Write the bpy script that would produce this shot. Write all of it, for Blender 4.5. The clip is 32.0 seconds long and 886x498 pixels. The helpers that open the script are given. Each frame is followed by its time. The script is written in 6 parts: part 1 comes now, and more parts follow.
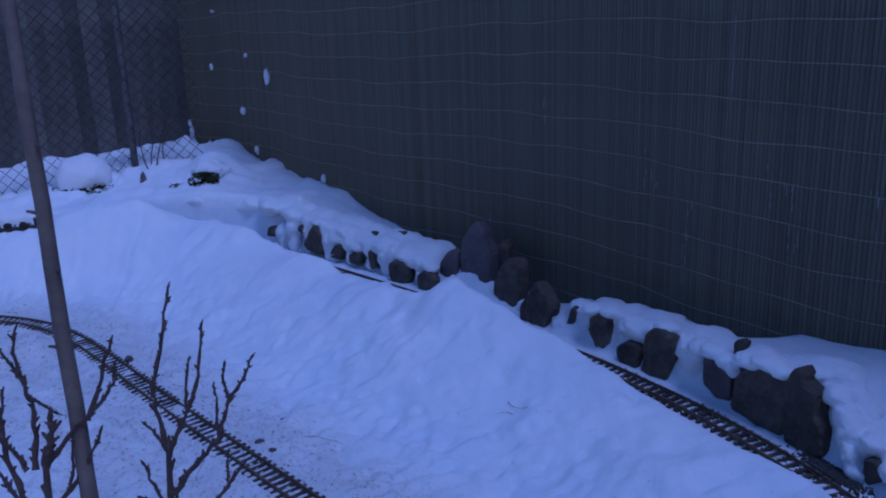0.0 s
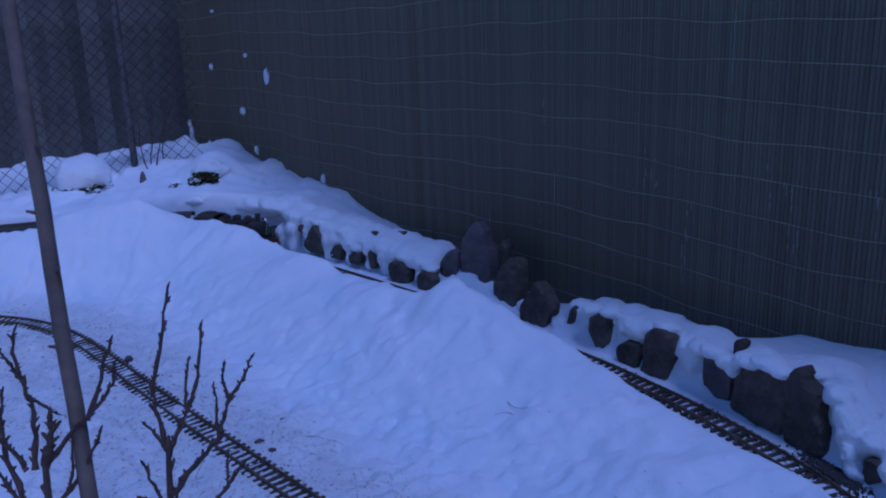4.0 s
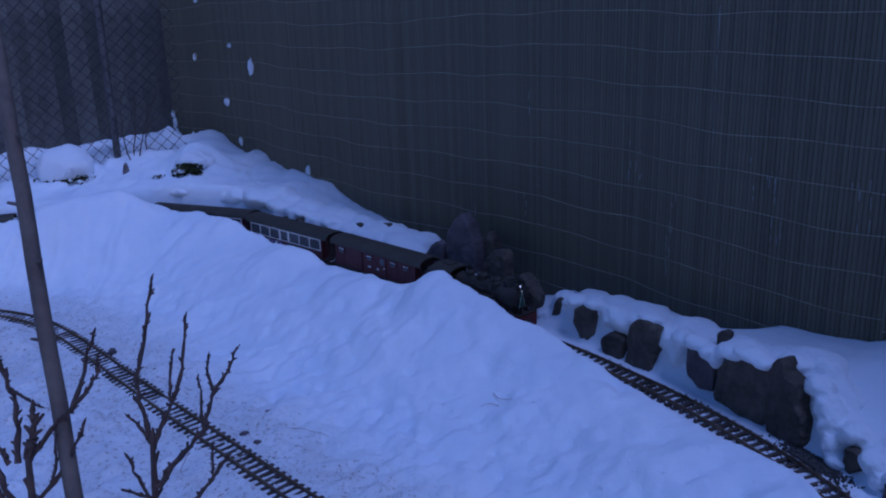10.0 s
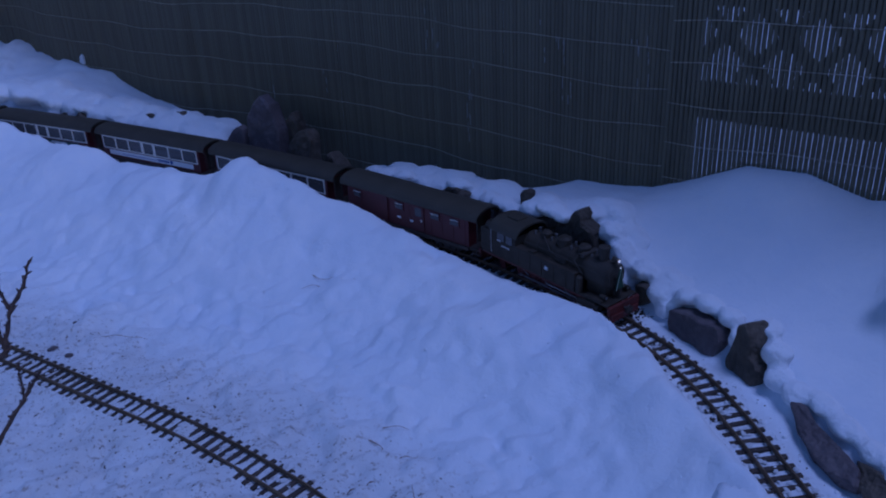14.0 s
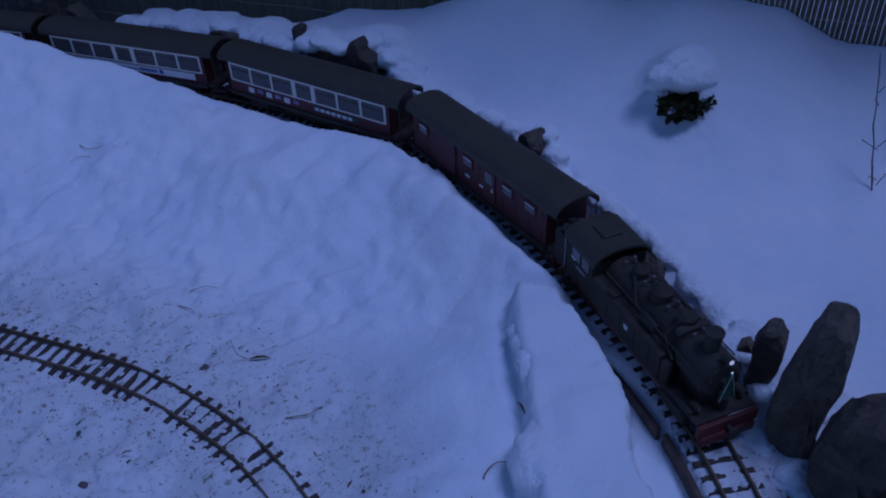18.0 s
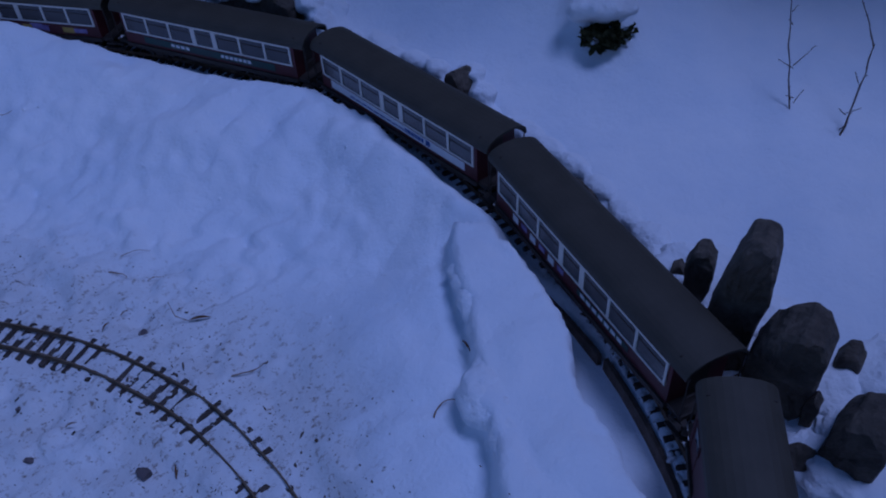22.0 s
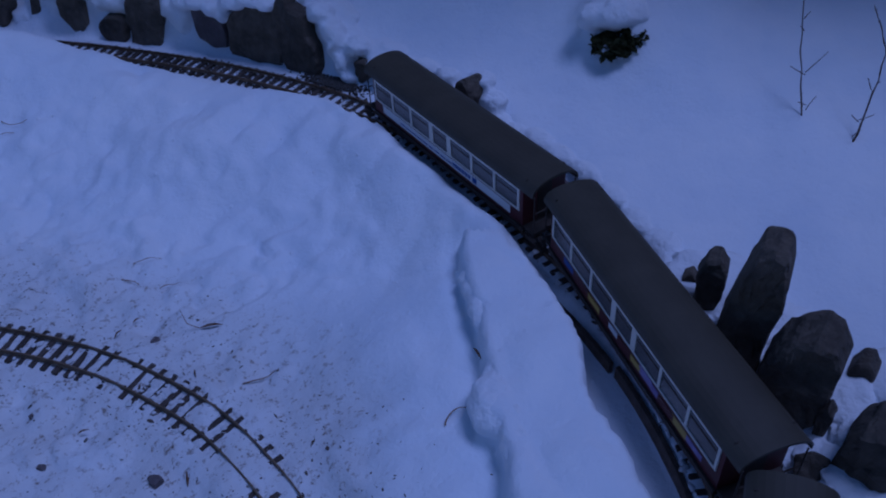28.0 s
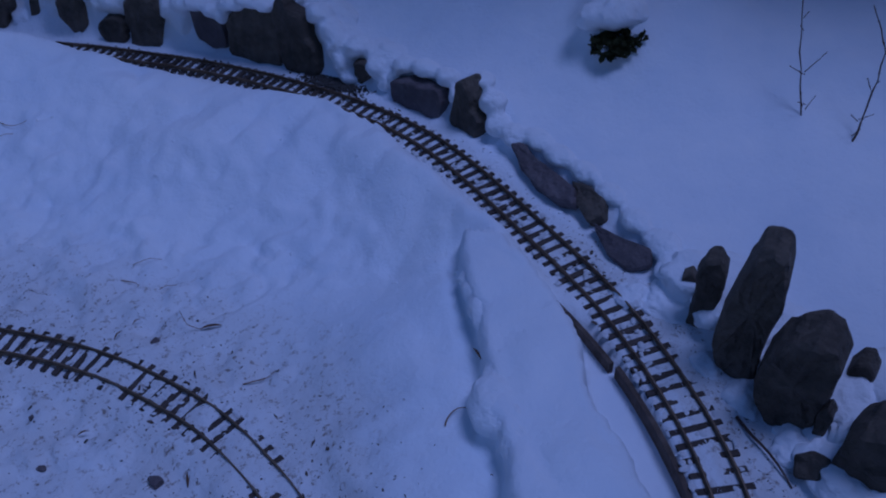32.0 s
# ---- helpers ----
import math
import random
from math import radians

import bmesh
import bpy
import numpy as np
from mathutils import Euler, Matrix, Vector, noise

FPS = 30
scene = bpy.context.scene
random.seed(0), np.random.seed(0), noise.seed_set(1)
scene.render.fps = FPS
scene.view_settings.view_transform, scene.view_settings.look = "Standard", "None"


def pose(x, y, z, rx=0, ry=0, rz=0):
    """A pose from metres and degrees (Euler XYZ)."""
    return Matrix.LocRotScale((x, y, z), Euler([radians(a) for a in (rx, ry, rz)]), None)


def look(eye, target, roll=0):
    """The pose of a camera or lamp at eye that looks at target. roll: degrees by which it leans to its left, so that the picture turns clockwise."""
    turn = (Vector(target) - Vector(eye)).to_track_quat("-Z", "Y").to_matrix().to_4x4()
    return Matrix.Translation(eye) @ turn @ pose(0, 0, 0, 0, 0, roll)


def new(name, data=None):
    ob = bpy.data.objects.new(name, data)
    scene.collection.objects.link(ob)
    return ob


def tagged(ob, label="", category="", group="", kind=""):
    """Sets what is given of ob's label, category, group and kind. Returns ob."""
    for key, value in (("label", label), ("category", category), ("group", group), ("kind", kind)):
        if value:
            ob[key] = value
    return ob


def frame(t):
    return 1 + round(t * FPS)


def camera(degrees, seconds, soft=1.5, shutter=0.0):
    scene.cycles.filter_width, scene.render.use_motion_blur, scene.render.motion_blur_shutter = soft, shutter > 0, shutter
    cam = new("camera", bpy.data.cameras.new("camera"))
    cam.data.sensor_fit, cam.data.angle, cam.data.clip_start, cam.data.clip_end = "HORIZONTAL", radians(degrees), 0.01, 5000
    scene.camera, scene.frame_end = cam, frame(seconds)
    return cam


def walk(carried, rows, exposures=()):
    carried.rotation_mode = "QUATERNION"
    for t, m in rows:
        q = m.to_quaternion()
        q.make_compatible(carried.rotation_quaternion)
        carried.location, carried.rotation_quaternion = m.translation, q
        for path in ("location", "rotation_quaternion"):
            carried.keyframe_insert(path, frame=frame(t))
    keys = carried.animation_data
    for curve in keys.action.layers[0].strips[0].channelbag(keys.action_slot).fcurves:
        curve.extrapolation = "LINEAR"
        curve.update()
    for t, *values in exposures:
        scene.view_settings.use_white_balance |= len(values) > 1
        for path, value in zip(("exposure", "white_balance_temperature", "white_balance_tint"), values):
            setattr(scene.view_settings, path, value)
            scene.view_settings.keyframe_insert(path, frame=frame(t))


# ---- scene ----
# A garden railway in deep snow at dusk, seen from a tripod beside it.
import itertools

# ---------------------------------------------------------------- camera
EYE = (0.0, 0.0, 1.05)
cam = camera(57.69, 32.0, soft=2.0)
TURNS = [
    (0.0, 74.30, 2.20, -0.00),
    (0.5, 74.30, 2.20, -0.00),
    (1.0, 74.30, 2.20, -0.01),
    (1.5, 74.30, 2.20, -0.01),
    (2.0, 74.30, 2.20, -0.01),
    (2.5, 74.30, 2.20, -0.01),
    (3.0, 74.30, 2.20, -0.02),
    (3.5, 74.30, 2.20, -0.02),
    (5.5, 74.30, 2.20, -0.02),
    (6.0, 74.29, 2.17, -0.01),
    (6.5, 74.28, 2.10, -0.05),
    (7.0, 74.33, 2.11, -0.07),
    (7.5, 74.29, 2.11, -0.41),
    (8.0, 74.23, 2.03, -0.60),
    (8.5, 74.15, 2.00, -0.78),
    (9.0, 74.04, 1.93, -0.93),
    (9.5, 73.89, 1.79, -0.93),
    (10.0, 73.68, 1.92, -1.02),
    (10.5, 73.23, 2.25, -1.53),
    (11.0, 72.64, 2.60, -2.49),
    (11.5, 71.81, 2.95, -4.07),
    (12.0, 70.00, 2.68, -7.81),
    (12.5, 68.56, 2.36, -9.96),
    (13.0, 67.34, 2.43, -11.63),
    (13.5, 65.91, 2.34, -13.69),
    (14.0, 64.44, 2.47, -15.52),
    (14.5, 62.90, 2.47, -18.26),
    (15.0, 61.39, 2.41, -20.52),
    (15.5, 59.67, 2.36, -22.71),
    (17.5, 53.73, 1.84, -30.29),
    (18.0, 52.17, 2.19, -32.44),
    (18.5, 50.48, 2.17, -34.69),
    (19.0, 49.04, 1.92, -36.52),
    (19.5, 47.78, 1.37, -37.84),
    (20.0, 46.93, 1.06, -38.82),
    (20.5, 47.44, 1.73, -38.74),
    (21.0, 47.89, 1.99, -38.64),
    (21.5, 47.89, 2.23, -38.71),
    (22.0, 47.90, 2.47, -38.59),
    (22.5, 47.94, 2.80, -38.26),
    (23.0, 47.96, 3.03, -38.08),
    (23.5, 47.96, 3.03, -38.06),
    (24.0, 47.95, 3.04, -38.10),
    (24.5, 47.96, 3.05, -38.10),
    (25.0, 47.91, 3.04, -38.10),
    (25.5, 47.87, 2.99, -38.06),
    (27.5, 48.31, 3.00, -38.03),
    (28.0, 48.47, 3.01, -38.04),
    (28.5, 48.49, 3.02, -38.06),
    (29.0, 48.51, 3.02, -38.06),
    (29.5, 48.51, 3.03, -38.07),
    (30.0, 48.49, 3.07, -38.11),
    (30.5, 48.49, 3.09, -38.11),
    (31.0, 48.49, 3.09, -38.11),
    (31.5, 48.49, 3.08, -38.12),
    (32.0, 48.49, 3.08, -38.12),
]
walk(cam, [(t, pose(*EYE, rx, ry, rz)) for t, rx, ry, rz in TURNS],
     exposures=[(0.0, 0.0, 3960, 38.5), (10.0, 0.01, 3970, 38.5), (13.0, -0.07, 4010, 38.5), (15.0, -0.19, 4050, 38.2), (18.0, -0.31, 4090, 38.0), (25.0, -0.27, 4090, 38.0), (29.0, -0.29, 4090, 38.0), (32.0, -0.35, 4090, 38.0)])

# ---------------------------------------------------------------- light
world = bpy.data.worlds.new("dusk_sky")
scene.world = world
world.use_nodes = True
wn = world.node_tree
sky = wn.nodes.new("ShaderNodeTexSky")
sky.sky_type = "NISHITA"
sky.sun_disc = False
sky.sun_elevation = radians(14)
sky.sun_rotation = radians(155)
sky.air_density = 1.4
wn.links.new(sky.outputs["Color"], wn.nodes["Background"].inputs["Color"])
wn.nodes["Background"].inputs["Strength"].default_value = 0.056
sun = new("sun", bpy.data.lights.new("sun", "SUN"))
sun.data.energy = 0.66
sun.data.angle = radians(22)
sun.data.color = (1.0, 0.96, 0.92)
sun.matrix_world = look((1.3, -0.9, 4.3), (0, 0, 0))

# ---------------------------------------------------------------- materials
def material(name, colour, rough=0.6, metal=0.0, second=None, scale=8.0, mix=0.5, bump=0.0, bump_scale=60.0, spread=0.0, spec=0.5, glow=0.0, relief=0.004):
    """A procedural surface: two colours mixed by noise, fine relief, a random shade per object."""
    m = bpy.data.materials.new(name)
    m.use_nodes = True
    nt = m.node_tree
    b = nt.nodes["Principled BSDF"]
    b.inputs["Roughness"].default_value = rough
    b.inputs["Metallic"].default_value = metal
    b.inputs["Specular IOR Level"].default_value = spec
    co = nt.nodes.new("ShaderNodeTexCoord")
    n = nt.nodes.new("ShaderNodeTexNoise")
    n.inputs["Scale"].default_value = scale
    n.inputs["Detail"].default_value = 6
    n.inputs["Roughness"].default_value = 0.65
    nt.links.new(co.outputs["Object"], n.inputs["Vector"])
    r = nt.nodes.new("ShaderNodeValToRGB")
    r.color_ramp.elements[0].position = max(0.0, mix - 0.18)
    r.color_ramp.elements[1].position = min(1.0, mix + 0.18)
    r.color_ramp.elements[0].color = (*colour, 1)
    r.color_ramp.elements[1].color = (*(second or [c * 0.7 for c in colour]), 1)
    nt.links.new(n.outputs["Fac"], r.inputs["Fac"])
    out = r.outputs["Color"]
    if spread:
        info = nt.nodes.new("ShaderNodeObjectInfo")
        mr = nt.nodes.new("ShaderNodeMapRange")
        mr.inputs["To Min"].default_value = 1 - spread
        mr.inputs["To Max"].default_value = 1 + spread
        nt.links.new(info.outputs["Random"], mr.inputs["Value"])
        mul = nt.nodes.new("ShaderNodeVectorMath")
        mul.operation = "SCALE"
        nt.links.new(out, mul.inputs[0])
        nt.links.new(mr.outputs["Result"], mul.inputs["Scale"])
        out = mul.outputs["Vector"]
    nt.links.new(out, b.inputs["Base Color"])
    if bump:
        n2 = nt.nodes.new("ShaderNodeTexNoise")
        n2.inputs["Scale"].default_value = bump_scale
        n2.inputs["Detail"].default_value = 5
        nt.links.new(co.outputs["Object"], n2.inputs["Vector"])
        bp = nt.nodes.new("ShaderNodeBump")
        bp.inputs["Strength"].default_value = bump
        bp.inputs["Distance"].default_value = relief
        nt.links.new(n2.outputs["Fac"], bp.inputs["Height"])
        nt.links.new(bp.outputs["Normal"], b.inputs["Normal"])
    if glow:
        b.inputs["Emission Color"].default_value = (*colour, 1)
        b.inputs["Emission Strength"].default_value = glow
    return m


SNOW = material("snow", (0.87, 0.90, 0.94), 0.8, second=(0.80, 0.84, 0.90), scale=5, bump=0.7, bump_scale=70, spec=0.2, relief=0.010)
OLD_SNOW = material("old_grey_snow", (0.70, 0.72, 0.75), 0.85, second=(0.60, 0.62, 0.65), scale=30, bump=0.5, bump_scale=160, spec=0.2)
ROCK = material("dark_slate", (0.052, 0.044, 0.034), 0.85, second=(0.135, 0.112, 0.084), scale=26, bump=1.0, bump_scale=55, spread=0.25, relief=0.012)
ROCK_FLAT = material("purple_slate", (0.09, 0.075, 0.08), 0.8, second=(0.16, 0.135, 0.14), scale=20, bump=1.0, bump_scale=60, spread=0.2, relief=0.010)
SLAT = material("green_plastic_slat", (0.130, 0.120, 0.080), 0.6, second=(0.158, 0.148, 0.100), scale=3, spread=0.14, spec=0.3, bump=0.2, bump_scale=40)
WIRE = material("pale_wire", (0.44, 0.42, 0.32), 0.5, second=(0.24, 0.22, 0.17), scale=12)
# pale streaks on the screen, some painted for light through a slit
PALE_STREAK = material("pale_streak", (0.36, 0.36, 0.34), 0.6, second=(0.24, 0.24, 0.24), scale=30)
BOARD = material("weathered_board", (0.060, 0.062, 0.054), 0.85, second=(0.13, 0.125, 0.112), scale=7, bump=0.6, spread=0.35)
TRELLIS = material("dark_trellis_wood", (0.03, 0.032, 0.03), 0.8, second=(0.05, 0.05, 0.045), scale=10, bump=0.4)
POST = material("grey_post", (0.17, 0.16, 0.16), 0.7, second=(0.08, 0.075, 0.07), scale=18, bump=0.4)
PLASTER = material("grey_render", (0.20, 0.19, 0.18), 0.9, second=(0.16, 0.15, 0.145), scale=6, bump=0.3, bump_scale=90)
STAKE = material("weathered_stake", (0.17, 0.14, 0.115), 0.75, second=(0.085, 0.068, 0.056), scale=16, mix=0.55, bump=0.7, bump_scale=70)
CHAIN = material("green_chain_wire", (0.022, 0.026, 0.026), 0.6)
TWIG = material("brown_twig", (0.10, 0.065, 0.05), 0.8, second=(0.05, 0.035, 0.03), scale=30, bump=0.8, bump_scale=120)
LEAF = material("dark_evergreen_leaf", (0.035, 0.045, 0.018), 0.85, second=(0.075, 0.075, 0.03), scale=40, spread=0.3, spec=0.15)
DEAD = material("dead_leaf", (0.28, 0.16, 0.09), 0.8, second=(0.15, 0.09, 0.05), scale=40, bump=0.4)
SLEEPER = material("brown_plastic_sleeper", (0.045, 0.034, 0.028), 0.75, second=(0.075, 0.06, 0.05), scale=40, bump=0.4, spread=0.25)
RAIL = material("tarnished_brass_rail", (0.26, 0.19, 0.12), 0.45, metal=0.5, second=(0.12, 0.09, 0.06), scale=30, bump=0.2)
GRAVEL = material("dark_gravel", (0.05, 0.045, 0.04), 0.9, second=(0.09, 0.085, 0.08), scale=70, bump=1.0, bump_scale=160)
EARTH = material("wet_soil", (0.06, 0.045, 0.035), 0.9, second=(0.13, 0.10, 0.08), scale=50, bump=0.9, bump_scale=120)
BLACK = material("black_locomotive_paint", (0.030, 0.026, 0.019), 0.65, second=(0.056, 0.047, 0.036), scale=26, bump=0.25, spec=0.3)
SMOKEBOX = material("matt_black_iron", (0.028, 0.025, 0.020), 0.8, second=(0.058, 0.050, 0.040), scale=25, bump=0.3)
RED = material("red_frame_paint", (0.12, 0.020, 0.016), 0.6, second=(0.06, 0.014, 0.012), scale=20)
MAROON = material("maroon_coach_paint", (0.085, 0.014, 0.017), 0.5, second=(0.055, 0.010, 0.013), scale=12, bump=0.05)
CARMINE = material("wine_red_van_paint", (0.075, 0.012, 0.015), 0.55, second=(0.05, 0.009, 0.011), scale=12, bump=0.05)
CREAM = material("cream_window_frame", (0.72, 0.70, 0.64), 0.5, second=(0.62, 0.60, 0.55), scale=15)
ROOF = material("dark_grey_coach_roof", (0.042, 0.037, 0.026), 0.6, second=(0.060, 0.053, 0.038), scale=14, bump=0.15, spread=0.1)
DARK = material("dark_underframe", (0.028, 0.022, 0.018), 0.7, second=(0.055, 0.043, 0.034), scale=30)
CHROME = material("bare_steel", (0.45, 0.45, 0.45), 0.35, metal=0.9)
WHITE = material("white_lettering_panel", (0.75, 0.76, 0.78), 0.5, second=(0.65, 0.66, 0.70), scale=20)
BLUE = material("blue_lettering", (0.05, 0.10, 0.40), 0.5)
GREENAD = material("dark_green_advert", (0.02, 0.07, 0.06), 0.5, second=(0.03, 0.05, 0.05), scale=30)
VIOLET = material("violet_advert", (0.16, 0.10, 0.30), 0.5, second=(0.35, 0.30, 0.55), scale=45)
YELLOW = material("yellow_advert", (0.55, 0.40, 0.08), 0.5)
LAMP_ON = material("lit_lamp", (1.0, 0.85, 0.62), 0.3, glow=0.45)
FIR = material("green_felt_tree", (0.02, 0.055, 0.03), 0.8, second=(0.035, 0.08, 0.05), scale=60)
TINSEL = material("pale_tinsel_edge", (0.55, 0.62, 0.50), 0.4)


def glass_material():
    m = bpy.data.materials.new("coach_window_glass")
    m.use_nodes = True
    b = m.node_tree.nodes["Principled BSDF"]
    b.inputs["Base Color"].default_value = (0.03, 0.032, 0.036, 1)
    b.inputs["Roughness"].default_value = 0.08
    b.inputs["Coat Weight"].default_value = 0.5
    return m


GLASS = glass_material()


def ground_material():
    """Snow, greyed with dirt and grit where it has been trodden."""
    m = material("garden_snow", (0.87, 0.90, 0.94), 0.8, second=(0.76, 0.82, 0.91), scale=3.5, bump=0.0, spec=0.2)
    nt = m.node_tree
    b = nt.nodes["Principled BSDF"]
    clean = b.inputs["Base Color"].links[0].from_socket
    co = nt.nodes["Texture Coordinate"]
    attr = nt.nodes.new("ShaderNodeAttribute")
    attr.attribute_name = "trodden"

    def noise_node(scale, detail, rough=0.6):
        n = nt.nodes.new("ShaderNodeTexNoise")
        n.inputs["Scale"].default_value = scale
        n.inputs["Detail"].default_value = detail
        n.inputs["Roughness"].default_value = rough
        nt.links.new(co.outputs["Object"], n.inputs["Vector"])
        return n

    patch = noise_node(9, 8, 0.7)
    speck = noise_node(75, 4, 0.75)
    r1, r2 = nt.nodes.new("ShaderNodeValToRGB"), nt.nodes.new("ShaderNodeValToRGB")
    r1.color_ramp.elements[0].position, r1.color_ramp.elements[1].position = 0.36, 0.62
    r2.color_ramp.elements[0].position, r2.color_ramp.elements[1].position = 0.55, 0.67
    nt.links.new(patch.outputs["Fac"], r1.inputs["Fac"])
    nt.links.new(speck.outputs["Fac"], r2.inputs["Fac"])

    def maths(kind, x, y):
        n = nt.nodes.new("ShaderNodeMath")
        n.operation = kind
        for k, v in enumerate((x, y)):
            if isinstance(v, (int, float)):
                n.inputs[k].default_value = v
            else:
                nt.links.new(v, n.inputs[k])
        return n.outputs[0]

    def mixed(fac, base, colour):
        n = nt.nodes.new("ShaderNodeMix")
        n.data_type = "RGBA"
        nt.links.new(fac, n.inputs["Factor"])
        nt.links.new(base, n.inputs["A"])
        n.inputs["B"].default_value = (*colour, 1)
        return n.outputs["Result"]

    grey = maths("MULTIPLY", maths("MULTIPLY_ADD", r1.outputs["Color"], 0.6), attr.outputs["Fac"])
    dots = maths("MULTIPLY", maths("MULTIPLY", r2.outputs["Color"], maths("MULTIPLY_ADD", r1.outputs["Color"], 0.7)), attr.outputs["Fac"])
    out = mixed(dots, mixed(grey, clean, (0.68, 0.69, 0.71)), (0.26, 0.22, 0.19))
    nt.links.new(out, b.inputs["Base Color"])
    # two scales of relief
    n1, n2 = noise_node(34, 5), noise_node(120, 4)
    b1, b2 = nt.nodes.new("ShaderNodeBump"), nt.nodes.new("ShaderNodeBump")
    b1.inputs["Strength"].default_value, b1.inputs["Distance"].default_value = 0.45, 0.009
    b2.inputs["Strength"].default_value, b2.inputs["Distance"].default_value = 0.50, 0.004
    nt.links.new(n1.outputs["Fac"], b1.inputs["Height"])
    nt.links.new(n2.outputs["Fac"], b2.inputs["Height"])
    nt.links.new(b1.outputs["Normal"], b2.inputs["Normal"])
    nt.links.new(b2.outputs["Normal"], b.inputs["Normal"])
    return m


GROUND = ground_material()


# ---------------------------------------------------------------- mesh helpers
def link(name, bm, mat, parent=None, smooth=False):
    me = bpy.data.meshes.new(name)
    bm.to_mesh(me)
    bm.free()
    for m in (mat if isinstance(mat, (list, tuple)) else [mat]):
        me.materials.append(m)
    if smooth:
        me.polygons.foreach_set("use_smooth", [True] * len(me.polygons))
    ob = new(name, me)
    ob.parent = parent
    return ob


def part(name, bm, mat, parent, label="", smooth=False):
    ob = link(name, bm, mat, parent, smooth)
    return tagged(ob, label=label) if label else ob


def share(name, ob, parent, m):
    """Another piece on the mesh of ob."""
    o = new(name, ob.data)
    o.parent = parent
    o.matrix_basis = m
    return o


def empty(name, m=Matrix()):
    ob = new(name)
    ob.matrix_basis = m
    return ob


def box(bm, x0, x1, y0, y1, z0, z1, bevel=0.0):
    r = bmesh.ops.create_cube(bm, size=1, matrix=Matrix.Translation(((x0 + x1) / 2, (y0 + y1) / 2, (z0 + z1) / 2)) @ Matrix.Diagonal((x1 - x0, y1 - y0, z1 - z0, 1)))
    if bevel:
        edges = list({e for v in r["verts"] for e in v.link_edges})
        bmesh.ops.bevel(bm, geom=edges, offset=bevel, segments=2, affect="EDGES", profile=0.5)
    return bm


def quick_cube(bm, m):
    """A unit cube placed by m, with no operator."""
    vs = [bm.verts.new(m @ Vector((x, y, z))) for x in (-0.5, 0.5) for y in (-0.5, 0.5) for z in (-0.5, 0.5)]
    for f in ((0, 1, 3, 2), (4, 6, 7, 5), (0, 4, 5, 1), (2, 3, 7, 6), (0, 2, 6, 4), (1, 5, 7, 3)):
        bm.faces.new([vs[i] for i in f])


def boxed(*a, bevel=0.0):
    return box(bmesh.new(), *a, bevel=bevel)


def rod(bm, a, b, r0, r1=None, n=10):
    """A round bar from a to b."""
    a, b = Vector(a), Vector(b)
    m = Matrix.Translation((a + b) / 2) @ (b - a).to_track_quat("Z", "Y").to_matrix().to_4x4()
    bmesh.ops.create_cone(bm, cap_ends=True, segments=n, radius1=r0, radius2=r0 if r1 is None else r1, depth=(b - a).length, matrix=m)
    return bm


def tube(bm, pts, radii, n=6):
    """A bent round bar through pts."""
    rings = []
    for i, p in enumerate(pts):
        p = Vector(p)
        d = Vector(pts[min(i + 1, len(pts) - 1)]) - Vector(pts[max(i - 1, 0)])
        q = d.to_track_quat("Z", "Y")
        rings.append([bm.verts.new(p + q @ Vector((math.cos(k * math.tau / n), math.sin(k * math.tau / n), 0)) * radii[i]) for k in range(n)])
    for a, b in zip(rings[:-1], rings[1:]):
        for k in range(n):
            bm.faces.new((a[k], a[(k + 1) % n], b[(k + 1) % n], b[k]))
    bm.faces.new(rings[0][::-1])
    bm.faces.new(rings[-1])
    return bm


def extrude_profile(bm, profile, x0, x1):
    """A closed profile of (y, z) drawn out along x."""
    a = [bm.verts.new((x0, y, z)) for y, z in profile]
    b = [bm.verts.new((x1, y, z)) for y, z in profile]
    n = len(profile)
    for k in range(n):
        bm.faces.new((a[k], a[(k + 1) % n], b[(k + 1) % n], b[k]))
    bm.faces.new(a[::-1])
    bm.faces.new(b)
    bmesh.ops.recalc_face_normals(bm, faces=bm.faces)
    return bm


# ---------------------------------------------------------------- plan of the tracks
def smooth_line(pts, n=12, rounds=30):
    p = np.array(pts, float)
    q = np.vstack([2 * p[0] - p[1], p, 2 * p[-1] - p[-2]])
    out = []
    for i in range(1, len(q) - 2):
        a, b, c, d = q[i - 1:i + 3]
        for k in range(n):
            t = k / n
            out.append(0.5 * (2 * b + (c - a) * t + (2 * a - 5 * b + 4 * c - d) * t * t + (3 * b - a - 3 * c + d) * t ** 3))
    out.append(p[-1])
    out = np.array(out)
    for k in range(rounds):
        out[1:-1] = 0.5 * out[1:-1] + 0.25 * (out[:-2] + out[2:])
    return out


